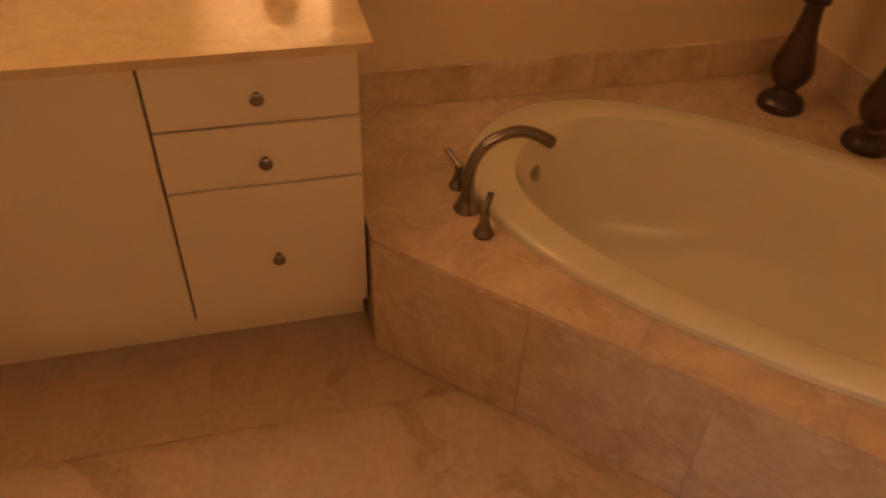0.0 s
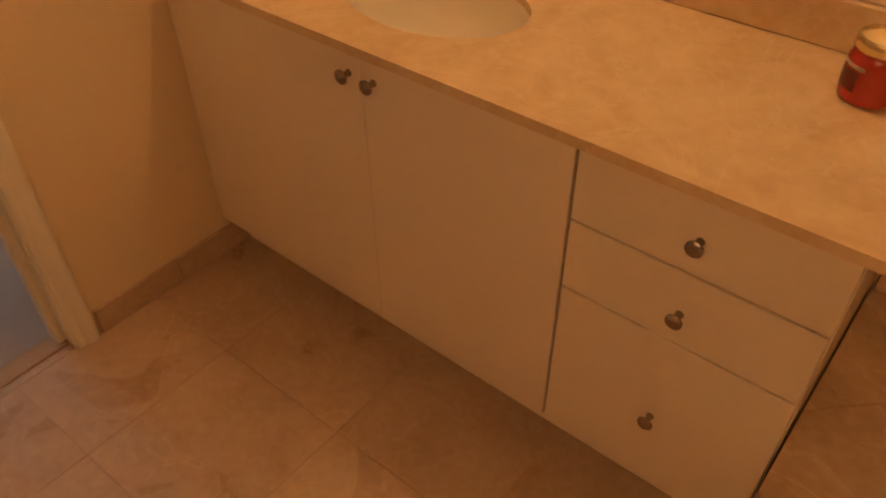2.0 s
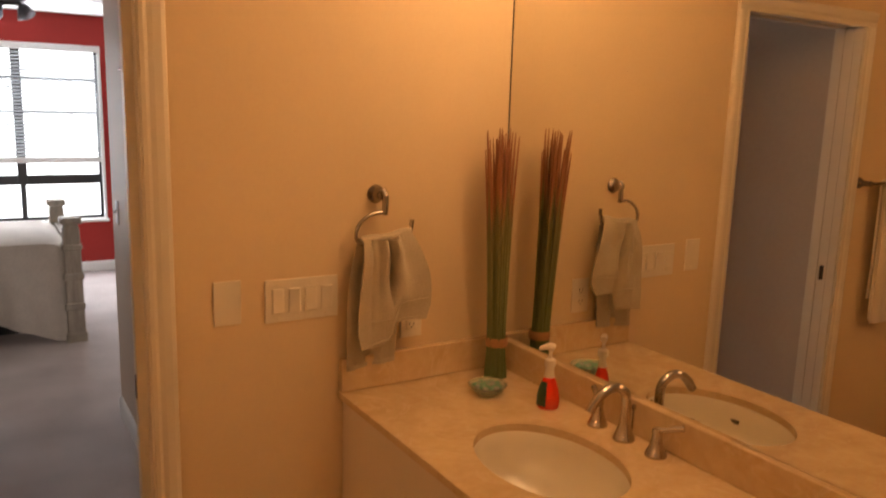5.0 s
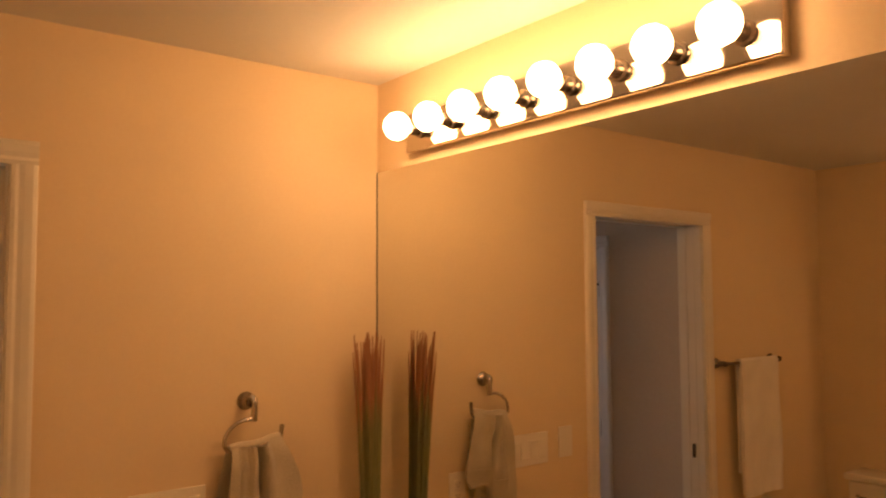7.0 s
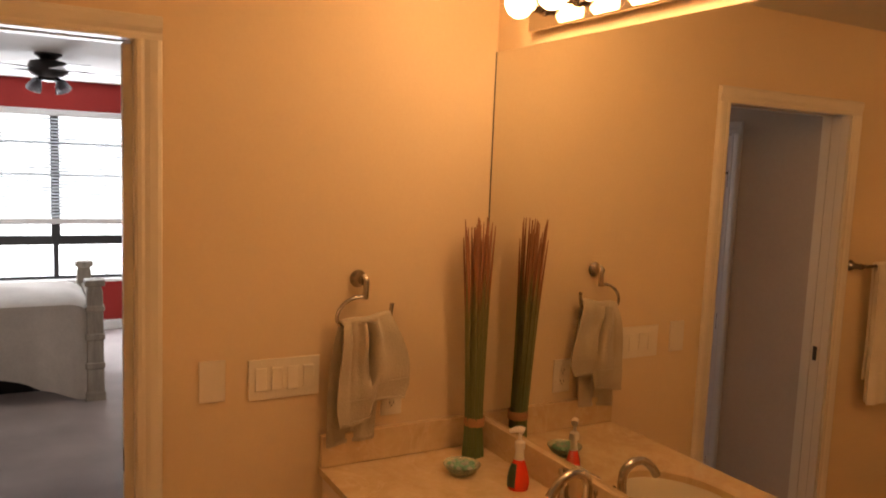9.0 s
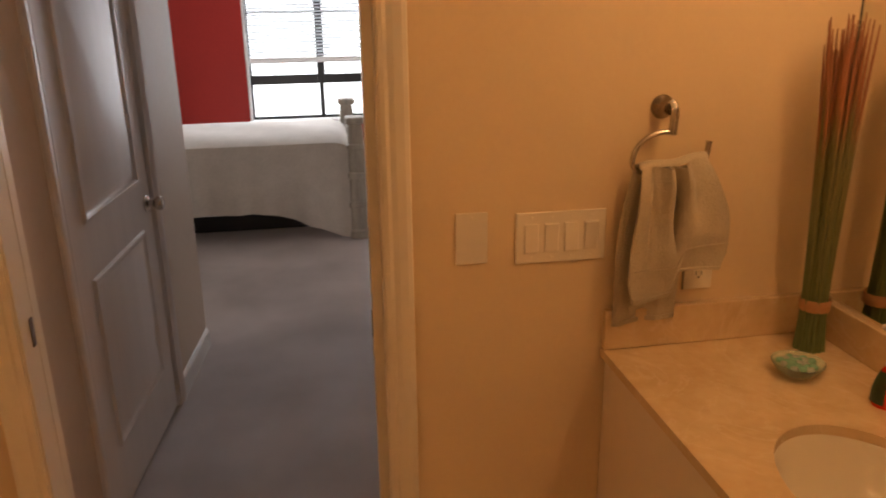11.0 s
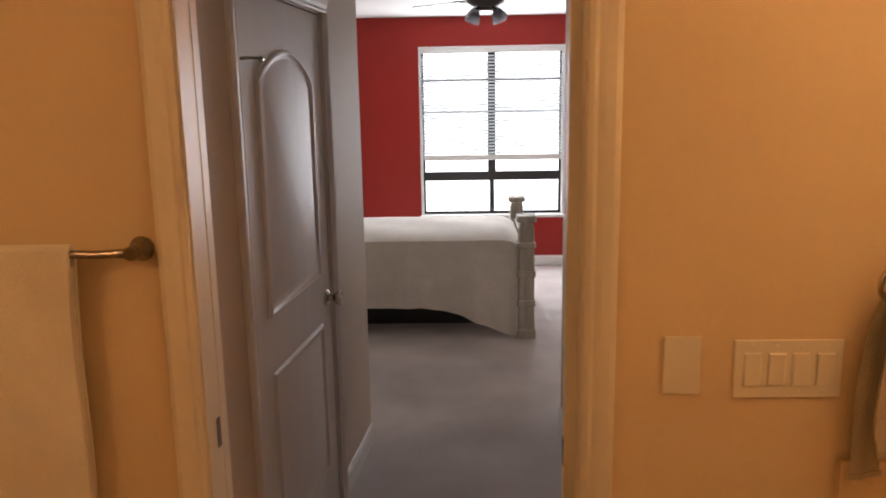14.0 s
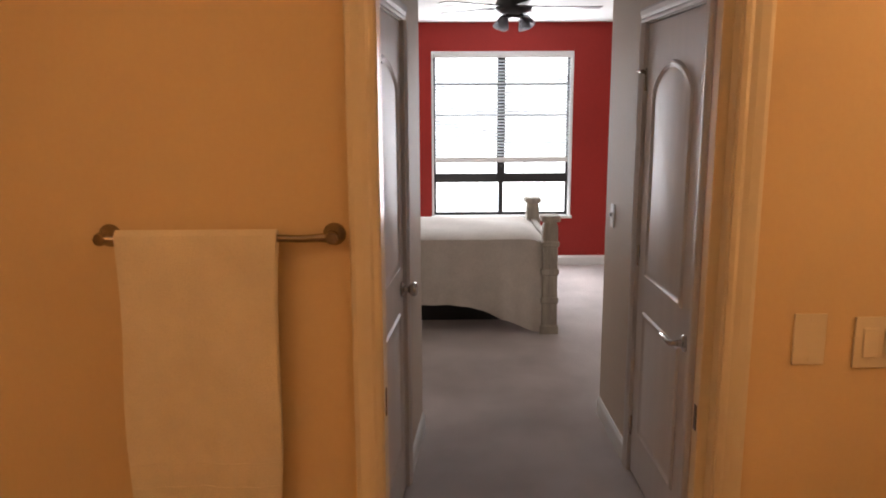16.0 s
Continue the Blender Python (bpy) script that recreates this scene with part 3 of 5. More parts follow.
for z0, z1, kz in ((0.6885, 0.836, 0.757), (0.5285, 0.683, 0.596), (0.120, 0.523, 0.314)):
    d = part("drawer", moved(box(1.1160, CAB_X - 0.001, -0.543, -0.524, z0, z1, bevel=0.0015), vo), M_LACQ, vanity, "flat cream laminate drawer front")
    knob(d, 1.340 - CAB_X / 2, -0.543 + 0.25, kz)

SINK = (0.615, -0.296, 0.214, 0.154)
counter = thing("countertop", (0.78, -0.25, CTR_Z - 0.022), "polished cream marble vanity top with an oval cut-out", "countertop")
hole = [(SINK[0] + x, SINK[1] + y) for x, y in oval(SINK[2], SINK[3], 96)]
rect = [(0.002, CTR_Y), (CTR_X, CTR_Y), (CTR_X, -0.002), (0.002, -0.002)]
bm = ring_plate(rays_to_corners(rect, SINK[0], SINK[1], hole), hole, CTR_Z - 0.021, CTR_Z)
edges = [e for e in bm.edges if all(abs(v.co.z - CTR_Z) < 1e-5 for v in e.verts) and len(e.link_faces) == 2 and abs(e.calc_face_angle(0)) > 1]
bmesh.ops.bevel(bm, geom=edges, offset=0.003, segments=2, profile=0.6, affect="EDGES")
part("slab", moved(bm, Matrix.Translation((-0.78, 0.25, -CTR_Z + 0.022))), M_MARBLE, counter)
part("backsplash", moved(box(0.022, CTR_X, -0.021, -0.001, CTR_Z + 0.001, 0.952, bevel=0.002), Matrix.Translation((-0.78, 0.25, -CTR_Z + 0.022))), M_MARBLE, counter)
part("side_splash", moved(box(0.001, 0.021, CTR_Y + 0.002, -0.001, CTR_Z + 0.001, 0.958, bevel=0.002), Matrix.Translation((-0.78, 0.25, -CTR_Z + 0.022))), M_MARBLE, counter)

sink = thing("sink", (SINK[0], SINK[1], CTR_Z - 0.17), "oval white porcelain undermount sink below the counter", "sink")
prof = [(1.07, 0.149), (1.0, 0.1485), (0.985, 0.144), (0.95, 0.12), (0.88, 0.075), (0.74, 0.035), (0.5, 0.014), (0.2, 0.007), (0.1, 0.004),
        (0.1, -0.004), (0.5, 0.006), (0.78, 0.028), (0.93, 0.072), (1.0, 0.12), (1.07, 0.142), (1.07, 0.149)]
part("basin", lathe([(r * SINK[2], z) for r, z in prof], 72, 1.0, SINK[3] / SINK[2]), M_PORC, sink, smooth=True)
part("drain", moved(lathe([(0, 0.017), (0.014, 0.0175), (0.025, 0.0165), (0.027, 0.014), (0.027, 0.003), (0, 0.003)], 24), pose(-0.008, 0.098, 0.005, 14)), M_DKNICKEL, sink, "nickel pop-up drain", True)
part("overflow_slot", box(-0.088, -0.032, -0.1445, -0.136, 0.096, 0.108, bevel=0.004, segments=2), M_MEDGE, sink, "dark overflow slot")


def lever_tap(parent, x, y, z, swing, metal=M_NICKEL, s=1.0):
    """A bell-based lever handle."""
    t = part("handle", moved(lathe([(0, 0), (0.026 * s, 0), (0.0265 * s, 0.004 * s), (0.024 * s, 0.008 * s), (0.018 * s, 0.022 * s), (0.0125 * s, 0.042 * s), (0.0115 * s, 0.056 * s), (0.013 * s, 0.062 * s), (0.011 * s, 0.068 * s), (0, 0.070 * s)], 24), pose(x, y, z)), metal, parent, smooth=True)
    c, si = math.cos(radians(swing)), math.sin(radians(swing))
    pts = [(x - 0.006 * s * c, y - 0.006 * s * si, z + 0.061 * s), (x + 0.018 * s * c, y + 0.018 * s * si, z + 0.068 * s), (x + 0.038 * s * c, y + 0.038 * s * si, z + 0.075 * s), (x + 0.060 * s * c, y + 0.060 * s * si, z + 0.080 * s)]
    part("lever", tube(pts, [0.0085 * s, 0.0072 * s, 0.0075 * s, 0.0085 * s], 10, smooth_steps=1), metal, t, smooth=True)
    return t


faucet = thing("sink_faucet", (0.617, -0.062, CTR_Z), "brushed nickel widespread sink faucet with two lever handles", "faucet")
part("spout_base", lathe([(0, 0), (0.027, 0), (0.0275, 0.004), (0.025, 0.009), (0.019, 0.025), (0.0145, 0.045), (0.0125, 0.075), (0.012, 0.09), (0, 0.09)], 24), M_NICKEL, faucet, smooth=True)
part("spout", tube([(0, 0, 0.085), (0, -0.001, 0.115), (0, -0.012, 0.130), (0, -0.040, 0.144), (0, -0.075, 0.138), (0, -0.106, 0.112), (0, -0.119, 0.092)], [0.012, 0.012, 0.012, 0.012, 0.0115, 0.0115, 0.012], 16, smooth_steps=2), M_NICKEL, faucet, smooth=True)
part("lift_rod", moved(lathe([(0, 0), (0.0025, 0), (0.0025, 0.05), (0.0055, 0.053), (0.006, 0.060), (0.004, 0.066), (0, 0.067)], 12), pose(0, 0.027, 0.02)), M_NICKEL, faucet, smooth=True)
lever_tap(faucet, -0.097, 0.002, 0, 150)
lever_tap(faucet, 0.103, 0.002, 0, 33)

# ---- mirror and vanity light ----
mirror = thing("mirror", (0.78, -0.003, 1.51), "large frameless wall mirror above the vanity", "mirror")
mo = Matrix.Translation((-0.78, 0.003, -1.51))
part("glass", moved(box(0.004, 1.565, -0.0045, -0.0005, 0.954, 2.107), mo), M_MIRROR, mirror)
for x0, x1, z0 in ((0.0005, 0.0035, 0.959), (1.5655, 1.569, 0.954)):
    part("edge_seam", moved(box(x0, x1, -0.006, -0.0005, z0, 2.107), mo), M_MEDGE, mirror, "dark thin mirror edge")

light = thing("vanity_light", (0.797, -0.001, 2.196), "chrome strip vanity light with eight lit globe bulbs", "light fixture")
part("back_plate", box(-0.594, 0.594, -0.030, 0.0, -0.058, 0.058, bevel=0.006, segments=2), M_CHROME, light, "mirror-bright chrome plate")
for k in range(8):
    x = -0.516 + k * 0.1479
    sck = part("socket", moved(lathe([(0, 0), (0.024, 0), (0.0245, 0.006), (0.019, 0.010), (0.0185, 0.036), (0.016, 0.040), (0, 0.040)], 20), pose(x, -0.030, 0, 90)), M_DKNICKEL, light, smooth=True)
    part("bulb", moved(lathe([(0, -0.040), (0.013, -0.039), (0.0145, -0.032), (0.022, -0.028), (0.034, -0.021), (0.0405, -0.007), (0.0405, 0.007), (0.035, 0.021), (0.024, 0.032), (0.012, 0.0388), (0, 0.0405)], 24), pose(x, -0.114, 0, 90)), M_BULB, sck, "lit globe bulb", True)

light_2 = copy_thing(light, pose(1.70, Y_SOUTH + 0.001, 2.196, 0, 0, 180))
for ob in light_2.children_recursive:
    if ob.name.startswith("bulb"):
        ob.data = ob.data.copy()
        ob.data.materials[0] = M_BULB_SOUTH

# ---- wall plates ----


def wall_plate(name, y, z, w, h, label, category, rockers=0, outlet=False):
    p = thing(name, (0.0, y, z), label, category)
    part("plate", box(0.0005, 0.0065, -w / 2, w / 2, -h / 2, h / 2, bevel=0.002, segments=2), M_PLASTIC, p)
    for k in range(rockers):
        cy = (k - (rockers - 1) / 2) * 0.0455
        part("rocker_frame", box(0.0066, 0.0075, cy - 0.0175, cy + 0.0175, -0.034, 0.034, bevel=0.0004), M_PLASTIC, p)
        bm = box(0.0076, 0.0115, cy - 0.0155, cy + 0.0155, -0.032, 0.032, bevel=0.001)
        flip = 1 if k % 2 else -1
        for v in bm.verts:
            if v.co.x > 0.01:
                v.co.x += 0.0022 * flip * v.co.z / 0.032
        part("rocker", bm, M_PLASTIC, p, "flat rocker switch")
    if outlet:
        for dz in (0.019, -0.019):
            part("socket_face", box(0.0066, 0.0085, -0.0165, 0.0165, dz - 0.014, dz + 0.014, bevel=0.001), M_PLASTIC, p)
            part("slots", boxes((0.0086, 0.009, -0.008, -0.006, dz - 0.004, dz + 0.005), (0.0086, 0.009, 0.006, 0.008, dz - 0.004, dz + 0.005), (0.0086, 0.009, -0.002, 0.002, dz - 0.011, dz - 0.007)), M_BLACK, p)
    else:
        for dz in (h / 2 - 0.012, -h / 2 + 0.012):
            for k in range(max(1, rockers)):
                cy = (k - (max(1, rockers) - 1) / 2) * 0.0455
                part("screw", moved(lathe([(0, 0.001), (0.0025, 0.0008), (0.003, 0)], 10), pose(0.0066, cy, dz, 0, 90)), M_PLASTIC, p)
    return p


wall_plate("blank_plate", -0.862, 1.148, 0.070, 0.115, "cream blank cover plate on the tan wall", "wall plate")
wall_plate("light_switch", -0.662, 1.140, 0.204, 0.115, "cream four-gang rocker switch plate on the tan wall", "light switch", rockers=4)
wall_plate("outlet", -0.328, 1.048, 0.070, 0.115, "cream wall outlet half behind the hand towel", "outlet", outlet=True)

# ---- towel ring and hand towel ----
ring = thing("towel_ring", (0.0, -0.447, 1.414), "brushed nickel open towel ring on the tan wall", "towel ring")
part("flange", moved(lathe([(0, 0), (0.025, 0), (0.026, 0.004), (0.023, 0.009), (0.017, 0.015), (0.013, 0.024), (0.0115, 0.036), (0.013, 0.042), (0, 0.044)], 28), pose(0, 0, 0, 0, 90)), M_DKNICKEL, ring, smooth=True)
part("arm", tube([(0.036, 0.004, 0.014), (0.046, 0.008, 0.004), (0.048, 0.008, -0.018), (0.046, 0.006, -0.052)], [0.009, 0.0095, 0.009, 0.0095], 12, smooth_steps=2), M_NICKEL, ring, smooth=True)
part("loop", tube([(0.046, 0.006, -0.047), (0.046, -0.03, -0.047), (0.046, -0.066, -0.068), (0.046, -0.081, -0.100), (0.046, -0.074, -0.126), (0.046, -0.040, -0.134), (0.046, 0.020, -0.134), (0.046, 0.070, -0.130), (0.046, 0.086, -0.116), (0.046, 0.090, -0.092), (0.046, 0.092, -0.070)], [0.0055] * 9 + [0.006, 0.0065], 12, smooth_steps=2), M_NICKEL, ring, smooth=True)

htowel = thing("hand_towel", (0.046, -0.445, 1.282), "taupe waffle hand towel draped through the towel ring", "towel")


def htowel_front(u, v):
    """Gathered at the ring, swelling to one side lower down, with one deep pleat."""
    left = -0.064 - 0.022 * math.sin(math.pi / 2 * min(1, v * 1.2)) + 0.008 * max(0, v - 0.85) / 0.15
    right = 0.082 + 0.056 * math.sin(math.pi / 2 * min(1, v * 1.35)) - 0.016 * max(0, v - 0.85) / 0.15
    y = left + (right - left) * u
    pleat = math.exp(-((u - 0.47 - 0.02 * v) / 0.038) ** 2) * max(0, 1 - v * 1.55) ** 0.5
    lips = (math.exp(-((u - 0.36) / 0.075) ** 2) + math.exp(-((u - 0.59) / 0.075) ** 2)) * max(0, 1 - v * 1.3)
    side = math.exp(-((u - 0.17) / 0.03) ** 2) * max(0, 1 - v * 0.9)
    belly = math.exp(-((v - 0.62) / 0.2) ** 2) * math.exp(-((u - 0.35) / 0.3) ** 2)
    swag = math.sin(7 * v + 5 * u) * 0.006 * min(1, 2.5 * v)
    x = 0.013 + 0.016 * math.sin(min(1, v * 5) * math.pi / 2) + 0.034 * lips - 0.060 * pleat - 0.007 * side + 0.014 * belly + swag + 0.010 * math.sin(u * 6 + 2.2) * v
    top = 0.008 + 0.018 * u + 0.003 * math.sin(u * 9)
    step = min(1, max(0, (u - 0.46) / 0.10))
    length = 0.290 - 0.050 * step * step * (3 - 2 * step) + 0.004 * math.sin(u * 8)
    return (x, y, top - v * length)


def htowel_back(u, v):
    a, b = -0.070 - 0.026 * math.sin(math.pi / 2 * min(1, v * 1.6)), 0.078 - 0.026 * v
    y = a + (b - a) * u
    z = 0.008 - v * (0.366 - 0.010 * u)
    x = -0.012 - 0.012 * min(1, v * 5) + 0.005 * math.sin(u * 9 + 0.6) * (0.3 + v) + 0.002 * math.sin(u * 21)
    return (max(x, -0.036), y, z)


def htowel_saddle(u, v):
    a = math.pi * v
    y = -0.067 + 0.150 * u
    return (0.012 * -math.cos(a) + 0.001, y, 0.008 + 0.010 * math.sin(a) + 0.018 * u + 0.003 * math.sin(u * 9))


part("front_fold", sheet(htowel_front, 60, 40, 0.005), M_HTOWEL, htowel, smooth=True)
part("back_fold", sheet(htowel_back, 40, 30, 0.005), M_HTOWEL, htowel, smooth=True)
part("top_fold", sheet(htowel_saddle, 40, 8, 0.006), M_HTOWEL, htowel, smooth=True)


def hem(u, v):
    x, y, z = htowel_front(u, 0.755 + 0.03 * v)
    return (x + 0.004, y, z)




def end_hem(u, v):
    x, y, z = htowel_front(u, 0.972 + 0.03 * v)
    return (x + 0.003, y, z)


def back_hem(u, v):
    x, y, z = htowel_back(u, 0.968 + 0.03 * v)
    return (x + 0.003, y, z)


part("hem", sheet(end_hem, 60, 3, 0.004), M_HTOWEL, htowel, "stitched towel hem", smooth=True)
part("hem", sheet(back_hem, 40, 3, 0.004), M_HTOWEL, htowel, "stitched towel hem", smooth=True)
part("woven_band", sheet(hem, 60, 3, 0.002), M_HTOWEL, htowel, "smooth woven towel border", smooth=True)

# ---- towel bar and bath towel ----
bar = thing("towel_bar", (0.0, -2.119, 1.387), "brushed nickel towel bar beside the doorway", "towel bar")
for s, y in ((1, 0.235), (-1, -0.235)):
    part("post", moved(lathe([(0, 0), (0.023, 0), (0.0242, 0.004), (0.022, 0.009), (0.016, 0.016), (0.0125, 0.028), (0.0125, 0.046), (0.014, 0.052), (0.012, 0.060), (0, 0.061)], 28), pose(0, y, 0, 0, 90)), M_DKNICKEL, bar, smooth=True)
part("rail", tube([(0.050, -0.235, 0), (0.050, -0.205, 0), (0.050, -0.18, 0), (0.050, 0.0, 0), (0.050, 0.12, 0), (0.050, 0.175, -0.002), (0.050, 0.205, 0), (0.050, 0.235, 0)], [0.010, 0.0085, 0.0078, 0.0078, 0.0078, 0.0078, 0.0085, 0.010], 14, smooth_steps=1), M_DKNICKEL, bar, smooth=True)

btowel = thing("bath_towel", (0.050, -2.158, 1.387), "white folded terry bath towel hanging over the bar", "towel")


def btowel_drape(u, v):
    """Over the bar: v from the front hem up and over to the back hem."""
    w = 0.163
    length_front, length_back = 0.63, 0.52
    s = v * (length_front + length_back + 0.04)
    if s < length_front:
        x, z = 0.013, -(length_front - s)
    elif s < length_front + 0.04:
        a = (s - length_front) / 0.04 * math.pi
        x, z = 0.013 * math.cos(a), 0.013 * math.sin(a) + 0.002
    else:
        x, z = -0.013, -(s - length_front - 0.04)
    low = max(0.0, -z / 0.6)
    x += (0.006 * math.sin(u * 9 + 1) + 0.003 * math.sin(u * 23)) * low + 0.004 * low * math.sin(z * 14)
    y = (u - 0.5) * 2 * (w + 0.004 * math.sin(z * 11)) + 0.016 * low * (0.5 - u) - 0.012 * low
    return (max(x, -0.034), y, z)


part("drape", sheet(btowel_drape, 30, 90, 0.009), M_TOWEL, btowel, smooth=True)


def btowel_inner(u, v):
    x, y, z = btowel_drape(u, 0.02 + 0.5 * v)
    return (x - 0.0085, y * 0.985 + 0.004, z - 0.012)


part("inner_fold", sheet(btowel_inner, 20, 40, 0.006), M_TOWEL, btowel, smooth=True)


def dobby(z0, z1):
    def fn(u, v):
        x, y, z = btowel_drape(u, (0.63 + z0 + (z1 - z0) * v) / 1.19)
        return (x + 0.0052, y, z)
    return fn


part("woven_band", sheet(dobby(-0.505, -0.485), 30, 2, 0.002), M_TOWEL, btowel, "flat woven border band", smooth=True)
part("woven_band", sheet(dobby(-0.56, -0.54), 30, 2, 0.002), M_TOWEL, btowel, "flat woven border band", smooth=True)

# ---- tub ----
U = Vector((1, -1, 0)).normalized()
V = Vector((1, 1, 0)).normalized()
TUB_C = 2.385 * U + 1.243 * V
TUB_A, TUB_B = 0.85, 0.457


def tub_loop(a, b, n=96, power=2.4):
    return [((TUB_C + U * x + V * y).x, (TUB_C + U * x + V * y).y) for x, y in oval(a, b, n, power)]


DECK_END = DECK_X + DECK_Y - X_EAST
deck_poly = [(DECK_X, DECK_Y), (X_EAST - 0.001, DECK_END), (X_EAST - 0.001, -0.001), (DECK_X, -0.001)]
deck = thing("tub_deck", (2.2, -0.5, 0), "raised beige marble tiled tub surround set diagonally in the corner", "tub surround", kind="structure")
do = Matrix.Translation((-2.2, 0.5, 0))
inner = tub_loop(TUB_A - 0.05, TUB_B - 0.05)
core = [(DECK_X + 0.009, DECK_Y + 0.005), (X_EAST - 0.001, DECK_END + 0.014), (X_EAST - 0.001, -0.001), (DECK_X + 0.009, -0.001)]
part("core", moved(ring_plate(rays_to_corners(core, TUB_C.x, TUB_C.y, inner), inner, 0.0, DECK_Z - 0.010), do), M_GROUT, deck)


def deck_tile(u0, u1, v0, v1):
    """One tile of the deck: the deck's own outline cut down to a rectangle along and across the diagonal."""
    loop = tub_loop(TUB_A - 0.045, TUB_B - 0.045)
    bm = ring_plate(rays_to_corners(deck_poly, TUB_C.x, TUB_C.y, loop), loop, DECK_Z - 0.0095, DECK_Z)
    for axis, a, b in ((U, u0, u1), (V, v0, v1)):
        for at, way in ((a, -1), (b, 1)):
            geom = bm.verts[:] + bm.edges[:] + bm.faces[:]
            cut = bmesh.ops.bisect_plane(bm, geom=geom, plane_co=axis * at, plane_no=axis * way, clear_outer=True)
            edges = [g for g in cut["geom_cut"] if isinstance(g, bmesh.types.BMEdge)]
            if edges:
                bmesh.ops.holes_fill(bm, edges=edges)
    return bm


for k in range(6):
    for j in range(4):
        u0, v0 = 0.99 + 0.406 * k, 0.671 + 0.406 * j
        tile_bm = deck_tile(u0 + 0.0004, u0 + 0.4056, v0 - 0.0003, v0 + 0.4055)
        if len(tile_bm.faces) > 4:
            part("tile", moved(tile_bm, do), M_TUBTILE, deck)
        else:
            tile_bm.free()

# front tiles along the diagonal face
front_len = (X_EAST - DECK_X) * math.sqrt(2)
fm = Matrix(((U.x, -V.x, 0, DECK_X - 2.2), (U.y, -V.y, 0, DECK_Y + 0.5), (0, 0, 1, 0), (0, 0, 0, 1)))
s = 0.0
while s < front_len - 0.02:
    e = min(s + 0.425, front_len)
    part("tile", moved(box(s + 0.0004, e - 0.0004, -0.006, 0.004, 0.002, DECK_Z - 0.011, bevel=0.001), fm), M_TUBTILE, deck)
    s = e
part("tile", moved(box(DECK_X, DECK_X + 0.008, DECK_Y + 0.006, -0.45, 0.002, DECK_Z - 0.011), do), M_TUBTILE, deck)
# tile upstand round the tub on both walls
x = DECK_X + 0.003
while x < X_EAST - 0.02:
    e = min(x + 0.406, X_EAST - 0.012)
    part("tile", moved(box(x + 0.0004, e - 0.0004, -0.011, -0.001, DECK_Z + 0.001, 0.505, bevel=0.0015), do), M_TUBTILE, deck)
    x = e
    if X_EAST - 0.012 - x < 0.01:
        break
y = -0.012
while y > DECK_END + 0.02:
    e = max(y - 0.406, DECK_END)
    part("tile", moved(box(X_EAST - 0.011, X_EAST - 0.001, e + 0.0004, y - 0.0004, DECK_Z + 0.001, 0.505, bevel=0.0015), do), M_TUBTILE, deck)
    y = e

tub = thing("bathtub", (TUB_C.x, TUB_C.y, DECK_Z), "oval bone acrylic drop-in soaking tub", "bathtub", turn=-45)
shape = [(1.0, 1.0, 0.001), (1.001, 1.002, 0.020), (0.996, 0.992, 0.026), (0.985, 0.972, 0.029), (0.860, 0.835, 0.031), (0.838, 0.812, 0.027), (0.826, 0.800, 0.010),
         (0.805, 0.765, -0.05), (0.77, 0.71, -0.17), (0.725, 0.63, -0.29), (0.67, 0.54, -0.335), (0.52, 0.37, -0.352), (0.25, 0.15, -0.356)]
bm = bmesh.new()
rings = [[bm.verts.new((x, y, z)) for x, y in oval(TUB_A * fa, TUB_B * fb, 96, 2.4)] for fa, fb, z in shape]
for a, b in zip(rings, rings[1:]):
    for k in range(96):
        bm.faces.new((a[k], a[(k + 1) % 96], b[(k + 1) % 96], b[k]))
bm.faces.new(rings[-1])
part("shell", bm, M_TUB, tub, smooth=True)
part("drain", moved(lathe([(0, 0.004), (0.02, 0.004), (0.032, 0.002), (0.034, 0)], 24), pose(-0.35, 0, -0.355)), M_NICKEL, tub, smooth=True)
part("overflow_cap", moved(lathe([(0, 0.012), (0.026, 0.012), (0.034, 0.007), (0.036, 0)], 28), pose(-0.690, 0.0, -0.066, 0, 65, 0)), M_CHROME, tub, "round bright chrome overflow cap", True)

tubtap = thing("tub_faucet", (1.820, -0.538, DECK_Z), "aged nickel roman tub filler with two lever handles", "faucet", turn=9)
part("spout_base", lathe([(0, 0), (0.034, 0), (0.035, 0.005), (0.031, 0.011), (0.022, 0.032), (0.017, 0.058), (0.0155, 0.09), (0, 0.09)], 28), M_DKNICKEL, tubtap, smooth=True)
part("spout", tube([(0, 0, 0.082), (0.002, 0, 0.12), (0.022, 0, 0.168), (0.068, 0, 0.200), (0.130, 0, 0.205), (0.182, 0, 0.182), (0.224, 0, 0.150)], [0.0155, 0.015, 0.0145, 0.0145, 0.015, 0.016, 0.017], 18, smooth_steps=2), M_DKNICKEL, tubtap, smooth=True)
lever_tap(tubtap, 0.020, 0.097, 0, 100, M_DKNICKEL, 1.0)
lever_tap(tubtap, -0.004, -0.108, 0, 52, M_DKNICKEL, 1.0)


